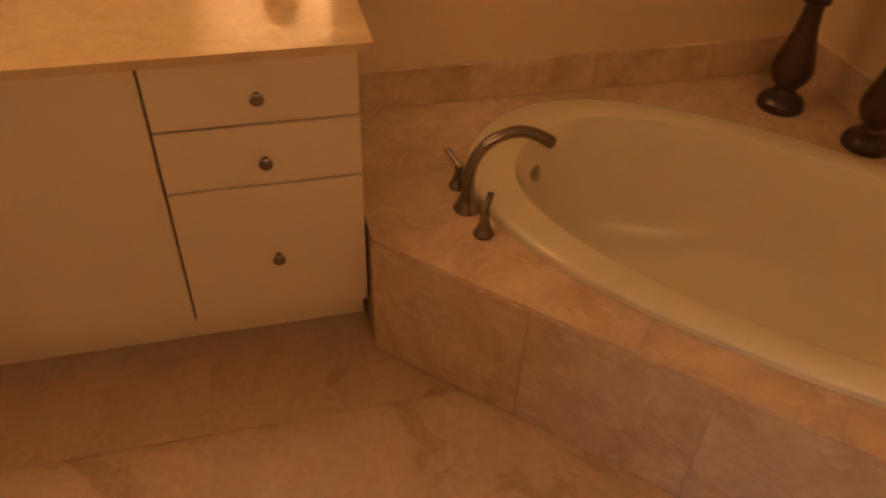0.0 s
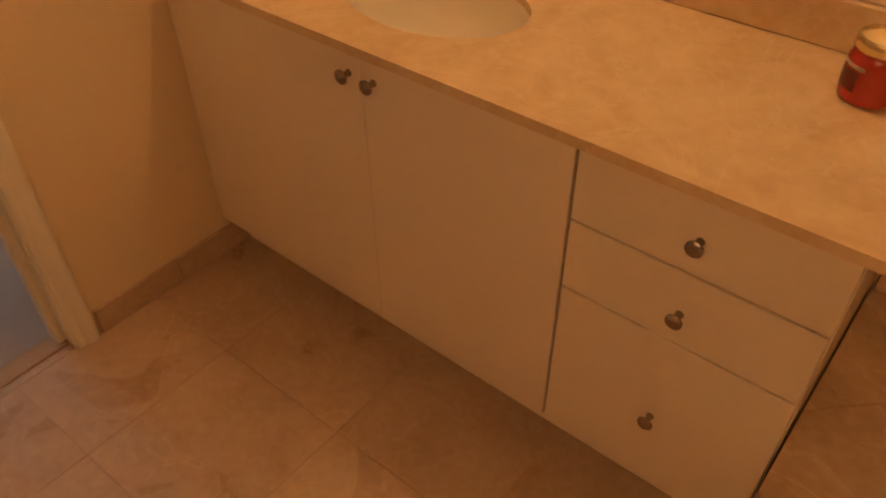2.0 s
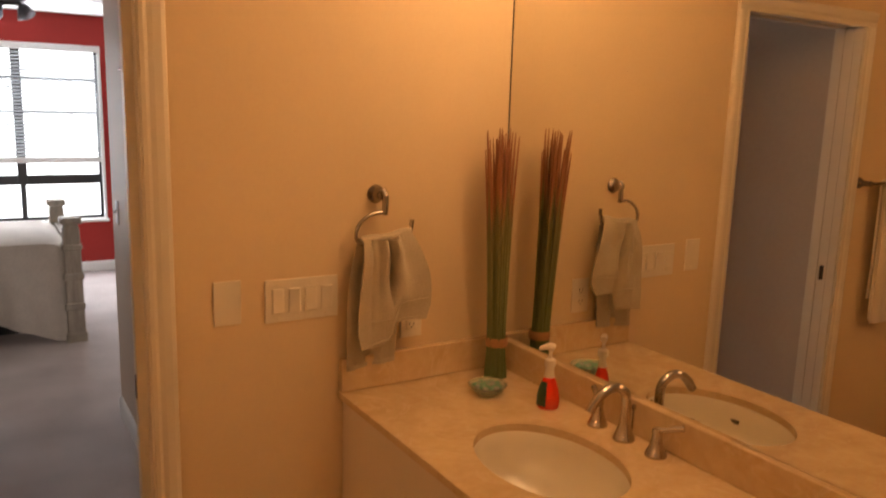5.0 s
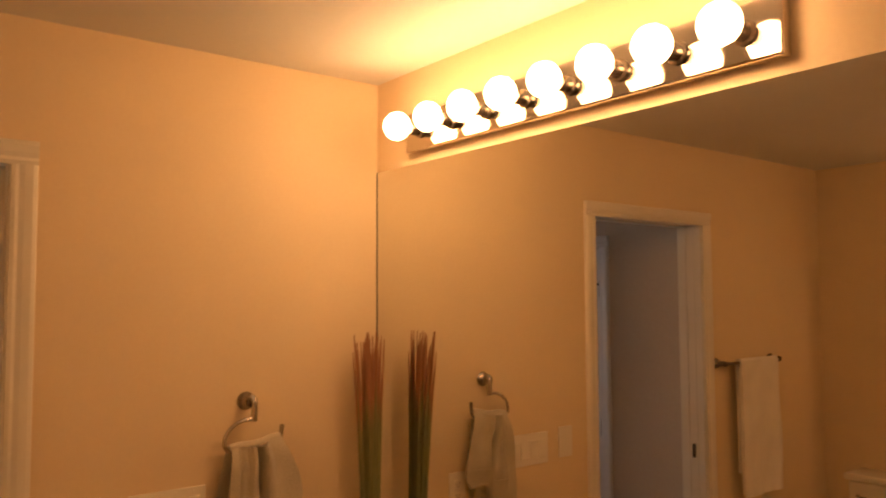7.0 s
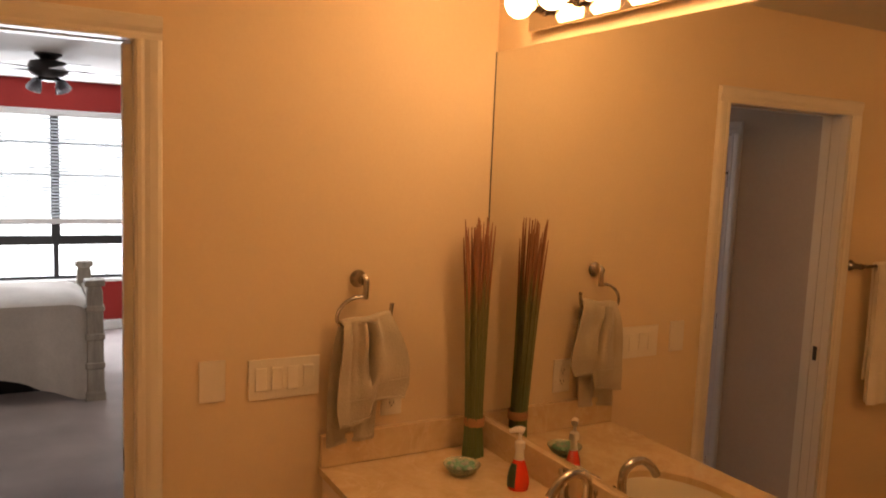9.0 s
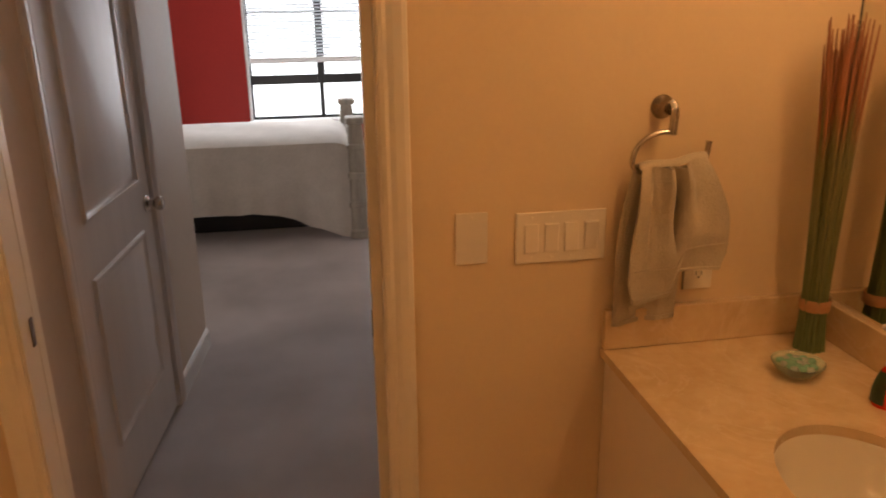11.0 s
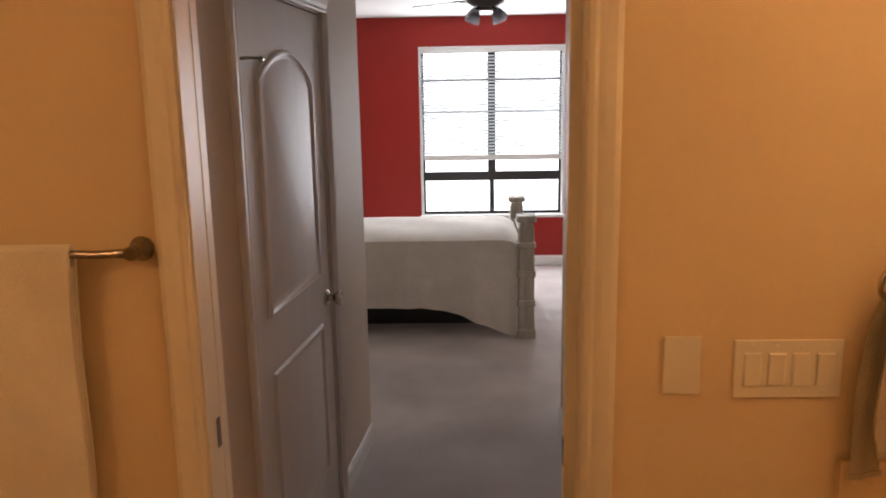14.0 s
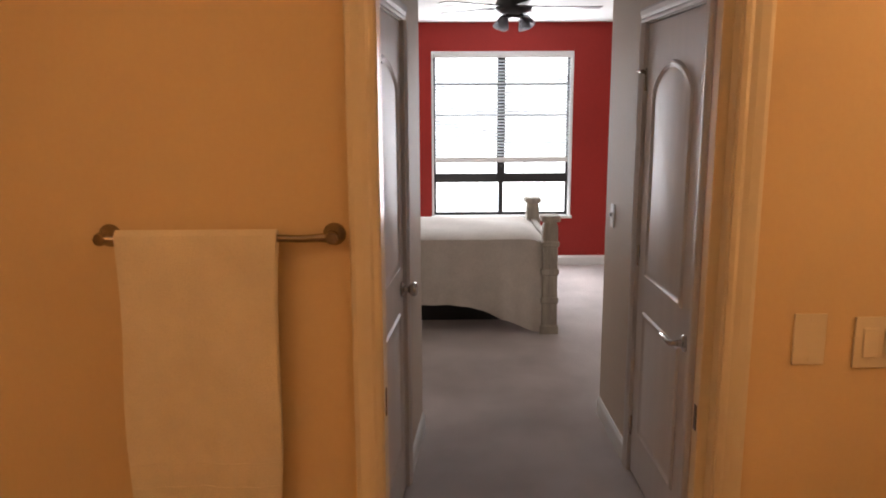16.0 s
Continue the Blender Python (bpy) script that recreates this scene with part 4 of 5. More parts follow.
def candlestick(x, y, height):
    """A tall turned candlestick with stacked bulbs."""
    c = thing("candlestick", (x, y, DECK_Z), "tall dark turned wood candlestick on the tub deck", "candlestick", "candlesticks on the tub deck")
    part("foot", lathe([(0, 0), (0.068, 0), (0.071, 0.006), (0.071, 0.018), (0.064, 0.032), (0.050, 0.044), (0.036, 0.052), (0.030, 0.058), (0, 0.058)], 32), M_DKWOOD, c, smooth=True)
    prof = [(0, 0.056), (0.034, 0.058), (0.030, 0.066), (0.036, 0.074), (0.054, 0.098), (0.063, 0.125), (0.061, 0.15), (0.050, 0.19), (0.036, 0.25), (0.028, 0.30), (0.027, 0.33), (0.040, 0.342), (0.040, 0.352), (0.028, 0.362)]
    z = 0.362
    while z < height - 0.18:
        prof += [(0.030, z + 0.01), (0.050, z + 0.045), (0.052, z + 0.07), (0.040, z + 0.11), (0.026, z + 0.135)]
        z += 0.14
    prof += [(0.024, height - 0.05), (0.05, height - 0.02), (0.055, height), (0, height)]
    part("stem", lathe(prof, 32), M_DKWOOD, c, smooth=True)
    part("candle_cup", lathe([(0, height), (0.045, height + 0.001), (0.052, height + 0.012), (0.054, height + 0.022), (0.046, height + 0.022), (0.043, height + 0.010), (0, height + 0.008)], 28), M_DKWOOD, c, smooth=True)
    return c


candlestick(2.925, -0.222, 0.72)
candlestick(3.050, -0.478, 0.54)

# ---- things on the counter ----
bunch = thing("reed_bundle", (0.099, -0.086, CTR_Z), "tall bundle of green and russet dyed reeds tied with raffia", "dried reeds")
rnd = random.Random(4)
REED_RADII = [0.0044, 0.0043, 0.0042, 0.0040, 0.0030, 0.0013]
# outer reeds splay at the foot and towards the tips; inner ones stand straight
reed_bends = {"outer": (0.007, 0.0, 0.002, 0.007, 0.015, 0.019), "inner": (0.001, 0.0, 0.0006, -0.0006, 0.001, 0.002)}
reed_meshes = {}
for k in range(52):
    r, a = 0.0255 * math.sqrt((k + 0.5) / 52), k * 2.39996
    bend = "outer" if r > 0.016 else "inner"
    if bend not in reed_meshes:
        points = [(dx, 0, z) for dx, z in zip(reed_bends[bend], (0, 0.11, 0.28, 0.49, 0.655, 0.73))]
        ob = part("reed", tube(points, REED_RADII, 7, smooth_steps=1), M_REED, bunch, smooth=True)
        reed_meshes[bend] = ob.data
    else:
        ob = new("reed", reed_meshes[bend])
        ob.parent = bunch
    lean_x, lean_y = 0.016 + 0.022 * (rnd.random() - 0.5), -0.028 + 0.022 * (rnd.random() - 0.5)
    ob.matrix_local = Matrix.Translation((r * math.cos(a), r * math.sin(a), 0)) @ Euler((-lean_y, lean_x, 0)).to_matrix().to_4x4() @ Matrix.Rotation(a + 0.5 * (rnd.random() - 0.5), 4, "Z") @ Matrix.Diagonal((1, 1, 0.92 + 0.10 * rnd.random(), 1))
part("tie_band", lathe([(0.0315, 0.097), (0.0330, 0.100), (0.0335, 0.112), (0.0330, 0.122), (0.0317, 0.125), (0.0305, 0.112), (0.0315, 0.097)], 28), M_RAFFIA, bunch, "reddish raffia tie", True)

bowl = thing("glass_bowl", (0.212, -0.192, CTR_Z), "small green glass dish filled with glass beads", "bowl")
part("dish", lathe([(0, 0.0), (0.024, 0.0), (0.030, 0.003), (0.046, 0.016), (0.055, 0.030), (0.0545, 0.032), (0.051, 0.030), (0.043, 0.018), (0.028, 0.007), (0, 0.0055)], 40), M_GREENGL, bowl, smooth=True)
for k in range(22):
    r, a = 0.037 * math.sqrt((k + 0.3) / 22), k * 2.39996
    rad = 0.0085 + 0.002 * rnd.random()
    bm = bmesh.new()
    bmesh.ops.create_uvsphere(bm, u_segments=12, v_segments=8, radius=rad)
    bmesh.ops.scale(bm, vec=(1, 1, 0.72), verts=bm.verts)
    part("bead", moved(bm, pose(r * math.cos(a), r * math.sin(a), 0.019 + 0.2 * r + 0.010 * (1 - r / 0.037))), M_BEADG if k % 3 else M_BEAD, bowl, smooth=True)

soap = thing("soap_bottle", (0.368, -0.100, CTR_Z), "clear pump bottle of red hand soap with a green label", "soap dispenser", turn=49)
part("bottle", lathe([(0, 0), (0.026, 0), (0.029, 0.004), (0.031, 0.018), (0.030, 0.035), (0.026, 0.056), (0.019, 0.076), (0.0145, 0.086), (0, 0.087)], 32, 1.0, 0.75), M_REDSOAP, soap, smooth=True)
part("label", moved(lathe([(0.0316, 0.009), (0.0310, 0.035), (0.0268, 0.056), (0.0200, 0.076), (0.0195, 0.074), (0.0262, 0.055), (0.0302, 0.035), (0.0310, 0.009)], 32, 1.0, 0.75), pose(-0.0, 0, 0)), M_LABEL, soap, "dark green front label")
for ob in (o for o in soap.children if o.name.startswith("label")):
    bm = bmesh.new()
    bm.from_mesh(ob.data)
    bmesh.ops.delete(bm, geom=[f for f in bm.faces if f.calc_center_median().x > -0.004], context="FACES")
    bm.to_mesh(ob.data)
    bm.free()
part("neck", lathe([(0, 0.0871), (0.0152, 0.0871), (0.0125, 0.098), (0.0115, 0.118), (0, 0.118)], 24, 1.0, 0.8), M_PUMP, soap, "clear plastic bottle neck", True)
part("collar", lathe([(0, 0.118), (0.0145, 0.118), (0.015, 0.122), (0.0145, 0.136), (0.010, 0.140), (0.005, 0.142), (0.005, 0.166), (0, 0.166)], 20), M_PUMP, soap, smooth=True)
part("pump_head", tube([(0.010, 0, 0.168), (0.0, 0, 0.172), (-0.012, 0, 0.171), (-0.030, 0, 0.164)], [0.0105, 0.0115, 0.0085, 0.0055], 12, smooth_steps=1), M_PUMP, soap, smooth=True)

jar = thing("jar_candle", (1.428, -0.150, CTR_Z), "red jar candle with pale gold lid on the counter", "candle")
part("jar", lathe([(0, 0), (0.043, 0), (0.047, 0.004), (0.048, 0.012), (0.048, 0.070), (0.045, 0.080), (0.041, 0.086), (0, 0.086)], 40), M_REDWAX, jar, smooth=True)
part("lid", lathe([(0, 0.087), (0.044, 0.087), (0.046, 0.090), (0.046, 0.104), (0.044, 0.107), (0.039, 0.1075), (0.038, 0.1045), (0, 0.1045)], 40), M_BRASS, jar, "pale gold metal lid", True)


def arc_label(r, z0, z1, a0, a1, n=12):
    bm = bmesh.new()
    rows = [[bm.verts.new((q * math.cos(radians(a0 + (a1 - a0) * k / n)), q * math.sin(radians(a0 + (a1 - a0) * k / n)), z)) for k in range(n + 1)] for q, z in ((r, z0), (r, z1), (r - 0.001, z1), (r - 0.001, z0))]
    for a, b in zip(rows, rows[1:] + rows[:1]):
        for k in range(n):
            bm.faces.new((a[k], a[k + 1], b[k + 1], b[k]))
    return bm


part("label", arc_label(0.0488, 0.022, 0.056, -165, -108), M_LABELR, jar, "dark printed label")
part("label_band", arc_label(0.0489, 0.060, 0.066, -168, -100), M_LABELW, jar, "silver label stripe")

# ---- toilet and wall ornament behind ----
toilet = thing("toilet", (0.425, Y_SOUTH, 0), "white porcelain toilet against the back wall", "toilet")
part("tank", box(-0.22, 0.22, 0.012, 0.20, 0.40, 0.77, bevel=0.02, segments=3), M_PORC, toilet, smooth=True)
part("tank_lid", box(-0.235, 0.235, 0.006, 0.215, 0.771, 0.805, bevel=0.012, segments=3), M_PORC, toilet, smooth=True)
part("bowl", moved(lathe([(0, 0), (0.13, 0), (0.125, 0.02), (0.10, 0.10), (0.105, 0.20), (0.155, 0.31), (0.182, 0.37), (0.185, 0.395), (0.15, 0.398), (0.13, 0.36), (0.06, 0.24), (0, 0.22)], 40, 1.0, 1.28), pose(0, 0.43, 0)), M_PORC, toilet, smooth=True)
part("seat_lid", moved(lathe([(0, 0.40), (0.18, 0.40), (0.19, 0.408), (0.188, 0.42), (0.17, 0.428), (0, 0.432)], 40, 1.0, 1.26), pose(0, 0.43, 0)), M_PORC, toilet, smooth=True)
part("flush_lever", tube([(-0.17, 0.20, 0.70), (-0.17, 0.222, 0.70), (-0.12, 0.226, 0.695)], 0.006, 10, smooth_steps=1), M_CHROME, toilet, smooth=True)

orn = thing("beaded_ornament", (0.445, Y_SOUTH + 0.065, 1.20), "dark wooden ball garland hanging on the back wall", "wall ornament")
part("cord", tube([(0, 0, 0.0), (0, 0, 0.45), (0, -0.03, 0.80), (0, -0.062, 0.86)], 0.004, 8), M_DKWOOD, orn)
for k in range(5):
    bm = bmesh.new()
    bmesh.ops.create_uvsphere(bm, u_segments=20, v_segments=14, radius=0.056)
    part("ball", moved(bm, pose(0, 0, 0.089 + 0.1555 * k)), M_DKWOOD, orn, smooth=True)

# ---- hall doors ----


def panel_outline(x0, x1, z0, z1, arch=0.0, n=14):
    pts = [(x0, z0), (x1, z0)]
    if arch:
        for k in range(n + 1):
            t = k / n
            pts.append((x1 + (x0 - x1) * t, z1 - arch + arch * math.sin(math.pi * t) ** 0.75))
    else:
        pts += [(x1, z1), (x0, z1)]
    return pts


def moulded_panel(outline, bm, face):
    """Ovolo moulding with a raised field, standing on the plane y = face and looking to -y."""
    n = len(outline)
    cx, cz = sum(p[0] for p in outline) / n, sum(p[1] for p in outline) / n
    rings = []
    for inset, out in ((0, 0.0005), (0.006, 0.009), (0.014, 0.010), (0.024, 0.003), (0.034, 0.002), (0.056, 0.007)):
        ring_ = []
        for k in range(n):
            a, b, c = outline[k - 1], outline[k], outline[(k + 1) % n]
            d1 = Vector((b[0] - a[0], b[1] - a[1]))
            d2 = Vector((c[0] - b[0], c[1] - b[1]))
            n1, n2 = Vector((-d1.y, d1.x)).normalized(), Vector((-d2.y, d2.x)).normalized()
            m = n1 + n2
            m = m / max(0.3, m.length_squared / 2) if m.length > 1e-6 else n1
            ring_.append(bm.verts.new((b[0] + m.x * inset, face - out, b[1] + m.y * inset)))
        rings.append(ring_)
    for a, b in zip(rings, rings[1:]):
        for k in range(n):
            bm.faces.new((a[k], a[(k + 1) % n], b[(k + 1) % n], b[k]))
    bm.faces.new(rings[-1])
    return bm


def hall_door(name, width, label, lever, hinge_left, kz, foot, low, mid, high, margin):
    """A moulded two-panel door with an arched top panel; it looks to -y, its foot at the origin's left end."""
    d = thing(name, (0, 0, 0), label, "door")
    slab = part("slab", box(0.003, width - 0.003, 0.0, 0.035, 0.008, HDOOR_H - 0.004, bevel=0.002), M_DOOR, d)
    part("top_panel", moulded_panel(panel_outline(margin, width - margin, mid, high, 0.10), bmesh.new(), 0.0), M_DOOR, slab, smooth=True)
    part("bottom_panel", moulded_panel(panel_outline(margin, width - margin, foot, low), bmesh.new(), 0.0), M_DOOR, slab, smooth=True)
    kx = width - 0.06 if hinge_left else 0.06
    part("rose", moved(lathe([(0, 0), (0.031, 0), (0.032, 0.004), (0.027, 0.009), (0.014, 0.013), (0.0125, 0.030), (0, 0.031)], 24), pose(kx, 0, kz, 90)), M_NICKEL, d, smooth=True)
    if lever:
        way = -1 if not hinge_left else 1
        part("lever", tube([(kx, -0.030, kz), (kx, -0.052, kz), (kx - way * 0.03, -0.056, kz + 0.001), (kx - way * 0.08, -0.054, kz + 0.002), (kx - way * 0.115, -0.050, kz - 0.002)], [0.010, 0.0105, 0.0095, 0.0085, 0.008], 12, smooth_steps=1), M_NICKEL, d, "nickel door lever", True)
    else:
        part("knob", moved(lathe([(0, 0.028), (0.012, 0.028), (0.020, 0.034), (0.0275, 0.044), (0.0285, 0.053), (0.024, 0.062), (0.012, 0.066), (0, 0.0665)], 24), pose(kx, 0, kz, 90)), M_NICKEL, d, "round nickel door knob", True)
    hx = 0.0 if hinge_left else width
    for z in (0.22, 1.00, 1.74):
        part("hinge", moved(lathe([(0, 0), (0.0055, 0), (0.0055, 0.088), (0.003, 0.092), (0, 0.093)], 10), pose(hx, -0.004, z - 0.045)), M_NICKEL, d, smooth=True)
    s = 1 if hinge_left else -1
    part("hinge_stop", tube([(hx, -0.006, 1.768), (hx + s * 0.012, -0.03, 1.771), (hx + s * 0.05, -0.052, 1.771), (hx + s * 0.085, -0.040, 1.771)], [0.0055, 0.0045, 0.0045, 0.009], 10), M_DKNICKEL, d, "hinge pin door stop", True)
    for x0, x1, z0, z1 in ((-0.02, 0.0, 0, HDOOR_H), (width, width + 0.02, 0, HDOOR_H), (-0.02, width + 0.02, HDOOR_H, HDOOR_H + 0.02)):
        part("jamb", box(x0, x1, -0.004, 0.10, z0, z1, bevel=0.0015), M_DOOR, d)
    for at, side in ((-0.004, -1), (width + 0.004, 1)):
        part("casing", moved(extrude_profile([(side * u, -v) for u, v in CASE], HDOOR_H + 0.004), pose(at, -0.0045, 0)), M_DOOR, d)
    head = extrude_profile([(u, -v) for u, v in CASE], width + 0.128)
    part("casing", moved(head, Matrix.Translation((width + 0.064, -0.0045, HDOOR_H + 0.004)) @ Matrix(((0, 0, -1, 0), (0, 1, 0, 0), (1, 0, 0, 0), (0, 0, 0, 1)))), M_DOOR, d)
    return d


d_s = hall_door("closet_door", SD1 - SD0, "closed white two-panel closet door with a nickel knob", False, True, 0.905, 0.23, 0.825, 1.00, 1.815, 0.135)
d_s.matrix_world = HALL_TURN @ pose(SD1, HALL_S - 0.0045, 0, 0, 0, 180)
d_n = hall_door("hall_door", ND1 - ND0, "closed white two-panel door with a nickel lever", True, True, 0.815, 0.22, 0.78, 0.925, 1.805, 0.115)
d_n.matrix_world = pose(ND0, HALL_N + 0.0045, 0)

sw = thing("hall_switch", (HALL_END_N + 0.16, HALL_N, 1.10), "white light switch at the end of the hall wall", "light switch")
part("plate", box(-0.035, 0.035, -0.006, 0, -0.057, 0.057, bevel=0.002), M_WHITEFR, sw)
part("toggle", box(-0.005, 0.005, -0.018, -0.006, -0.004, 0.014, bevel=0.0015), M_WHITEFR, sw)

# ---- bedroom window ----
window_1 = thing("window_1", (BED_W - 0.10, (WIN_S + WIN_N) / 2, WIN_Z0), "tall dark-framed bedroom window with white returns", "window", kind="structure")
ww, wh = WIN_N - WIN_S, WIN_Z1 - WIN_Z0
h = ww / 2
part("window_return", boxes((-0.05, 0.104, -h, -h + 0.022, 0, wh), (-0.05, 0.104, h - 0.022, h, 0, wh), (-0.05, 0.104, -h + 0.022, h - 0.022, wh - 0.022, wh)), M_WHITEFR, window_1, "white painted window return")
part("window_sill", box(-0.05, 0.125, -h - 0.015, h + 0.015, -0.018, 0.012, bevel=0.004), M_WHITEFR, window_1, "white window sill")
part("window_frame", boxes((-0.035, 0.012, -h + 0.022, -h + 0.042, 0.012, wh - 0.022), (-0.035, 0.012, h - 0.042, h - 0.022, 0.012, wh - 0.022),
                           (-0.035, 0.012, -h + 0.042, h - 0.042, 0.012, 0.034), (-0.035, 0.012, -h + 0.042, h - 0.042, wh - 0.05, wh - 0.022)), M_BRONZE, window_1, "dark bronze metal frame")
part("mullion", box(-0.035, 0.016, -0.022, 0.022, 0.034, 0.342, bevel=0.002), M_BRONZE, window_1, "dark bronze upright")
part("mullion", box(-0.035, 0.016, -0.038, 0.038, 0.342, wh - 0.05, bevel=0.002), M_BRONZE, window_1, "dark bronze upright")
for z, t in ((0.385, 0.043), (1.012, 0.013), (1.316, 0.012)):
    for y0, y1 in ((-h + 0.042, -0.039), (0.039, h - 0.042)):
        part("rail", box(-0.033, 0.013, y0, y1, z - t, z + t, bevel=0.002), M_BRONZE, window_1, "dark bronze cross rail")
for y0, y1 in ((-h + 0.042, -0.028), (0.028, h - 0.042)):
    w3 = (y1 - y0) / 3
    for k in (1, 2):
        part("muntin", box(-0.016, -0.010, y0 + w3 * k - 0.004, y0 + w3 * k + 0.004, 0.034, wh - 0.05), M_WHITEFR, window_1, "thin pale glazing bar")
    pane = part("pane", box(-0.022, -0.018, y0, y1, 0.034, wh - 0.05), M_PANE, window_1, "clear glass pane")
    pane.visible_shadow = False

blind = thing("window_blind", (BED_W - 0.012, (WIN_S + WIN_N) / 2, WIN_Z0), "white horizontal slat blind raised two thirds up", "blind")
part("head_rail", box(-0.022, 0.018, -h + 0.024, h - 0.024, wh - 0.062, wh - 0.023, bevel=0.003), M_WHITEFR, blind)
part("bottom_rail", box(-0.018, 0.016, -h + 0.03, h - 0.03, 0.548, 0.600, bevel=0.006), M_WHITEFR, blind)
slat = None
z = 0.620
while z < wh - 0.07:
    if slat is None:
        slat = part("slat", moved(box(-0.014, 0.014, -h + 0.03, h - 0.03, -0.0006, 0.0006), pose(0, 0, 0, 0, 30, 0)), M_SLAT, blind)
        ob = slat
    else:
        ob = new("slat", slat.data)
        ob.parent = blind
    ob.location = (0, 0, z)
    z += 0.0305
for y in (-h + 0.16, -0.05, 0.05, h - 0.16):
    part("ladder_cord", tube([(0.016, y, 0.59), (0.016, y, wh - 0.06)], 0.0015, 6), M_WHITEFR, blind)
structure("backdrop", box(-14.0, -13.9, -14, 12, -4, 10), M_SKYCARD, "bright overcast white sky outside the window", "sky")

# ---- bed ----
BX0, BX1, BFOOT, BHEAD = -4.78, -3.79, -0.918, -2.98
bed = thing("bed", ((BX0 + BX1) / 2, (BFOOT + BHEAD) / 2, 0), "whitewashed wooden four-post bed made with an oatmeal bedspread", "bed")
bo = Matrix.Translation((-(BX0 + BX1) / 2, -(BFOOT + BHEAD) / 2, 0))


def bed_post(x, y, height, size):
    """A square post with collars and a capped top, as one stepped column."""
    rows = [(0, 1.16), (0.055, 1.16), (0.07, 1.0), (height * 0.26, 0.97), (height * 0.27, 1.12), (height * 0.31, 1.12), (height * 0.32, 0.97),
            (height * 0.50, 0.95), (height * 0.51, 1.12), (height * 0.55, 1.12), (height * 0.56, 0.95), (height * 0.74, 0.93), (height * 0.75, 1.1),
            (height * 0.78, 1.1), (height * 0.79, 0.92), (height - 0.085, 0.90), (height - 0.05, 0.74), (height - 0.04, 1.14), (height - 0.008, 1.14), (height, 1.04)]
    bm = bmesh.new()
    rings = []
    for z, f in rows:
        q, c = size * f / 2, size * 0.07
        rings.append([bm.verts.new((x + a, y + b, z)) for a, b in ((q - c, -q), (q, -q + c), (q, q - c), (q - c, q), (-q + c, q), (-q, q - c), (-q, -q + c), (-q + c, -q))])
    for a, b in zip(rings, rings[1:]):
        for k in range(8):
            bm.faces.new((a[k], a[(k + 1) % 8], b[(k + 1) % 8], b[k]))
    bm.faces.new(rings[0])
    bm.faces.new(rings[-1])
    return moved(bm, bo)


for x in (BX0, BX1 + 0.02):
    part("post", bed_post(x, BFOOT + 0.055, 0.86, 0.115), M_BEDWOOD, bed, "square turned whitewashed post")
    part("post", bed_post(x, BHEAD - 0.02, 1.15, 0.115), M_BEDWOOD, bed, "square turned whitewashed post")
part("footboard", moved(boxes((BX0 + 0.05, BX1 - 0.03, BFOOT + 0.038, BFOOT + 0.07, 0.26, 0.64), (BX0 + 0.05, BX1 - 0.03, BFOOT + 0.03, BFOOT + 0.078, 0.64, 0.69), bevel=0.006), bo), M_BEDWOOD, bed)
part("headboard", moved(boxes((BX0 + 0.05, BX1 - 0.03, BHEAD - 0.04, BHEAD - 0.005, 0.26, 1.02), (BX0 + 0.05, BX1 - 0.03, BHEAD - 0.05, BHEAD + 0.005, 1.02, 1.08), bevel=0.006), bo), M_BEDWOOD, bed)
# added black block, painted shade for the dark gap under the bed
part("bed_base", moved(box(BX0 + 0.2, BX1 - 0.3, BHEAD + 0.1, BFOOT - 0.2, 0.0, 0.259, bevel=0.003), bo), M_BLACK, bed, "black block in place of the shade under the bed")
part("side_rail", moved(box(BX1 - 0.035, BX1 - 0.005, BHEAD, BFOOT, 0.20, 0.30, bevel=0.004), bo), M_LINEN, bed, "white box spring edge")
part("side_rail", moved(box(BX0 + 0.005, BX0 + 0.035, BHEAD, BFOOT, 0.20, 0.30, bevel=0.004), bo), M_LINEN, bed)
part("mattress", moved(box(BX0 + 0.02, BX1 - 0.02, BHEAD + 0.01, BFOOT + 0.02, 0.26, 0.66, bevel=0.05, segments=3), bo), M_LINEN, bed, smooth=True)

spread = thing("bedspread", ((BX0 + BX1) / 2, (BFOOT + BHEAD) / 2, 0.26), "oatmeal cotton bedspread hanging down the bed side", "bedspread")
so = Vector((-(BX0 + BX1) / 2, -(BFOOT + BHEAD) / 2, -0.26))


def spread_row(u):
    y = BHEAD + 0.35 + (BFOOT + 0.018 - BHEAD - 0.35) * u
    ripple = 0.012 * math.sin(u * 40) + 0.018 * math.sin(u * 23 + 1) + 0.007 * math.sin(u * 71)
    return y, ripple, 0.05 * max(0, (u - 0.93) / 0.07) ** 2


def spread_near(u, v):
    """The drape on the hall side; its hem falls to the carpet at the foot."""
    y, ripple, dip = spread_row(u)
    d = v * (0.465 + 0.25 * max(0, (u - 0.6) / 0.4) ** 1.6)
    q = min(1, d / 0.5)
    x = BX1 + 0.012 + 0.05 * q * (0.4 + 0.6 * u) + ripple * q * (0.4 + 0.9 * u)
    return Vector((x, y, max(0.68 - d - dip * (1 - v), 0.012))) + so


def spread_far(u, v):
    y, ripple, dip = spread_row(u)
    # long drop on this unseen side blocks window light under the bed
    d = v * 0.63
    return Vector((BX0 - 0.012 - 0.06 * d - ripple * d * 2, y, 0.68 - d - dip * (1 - v))) + so


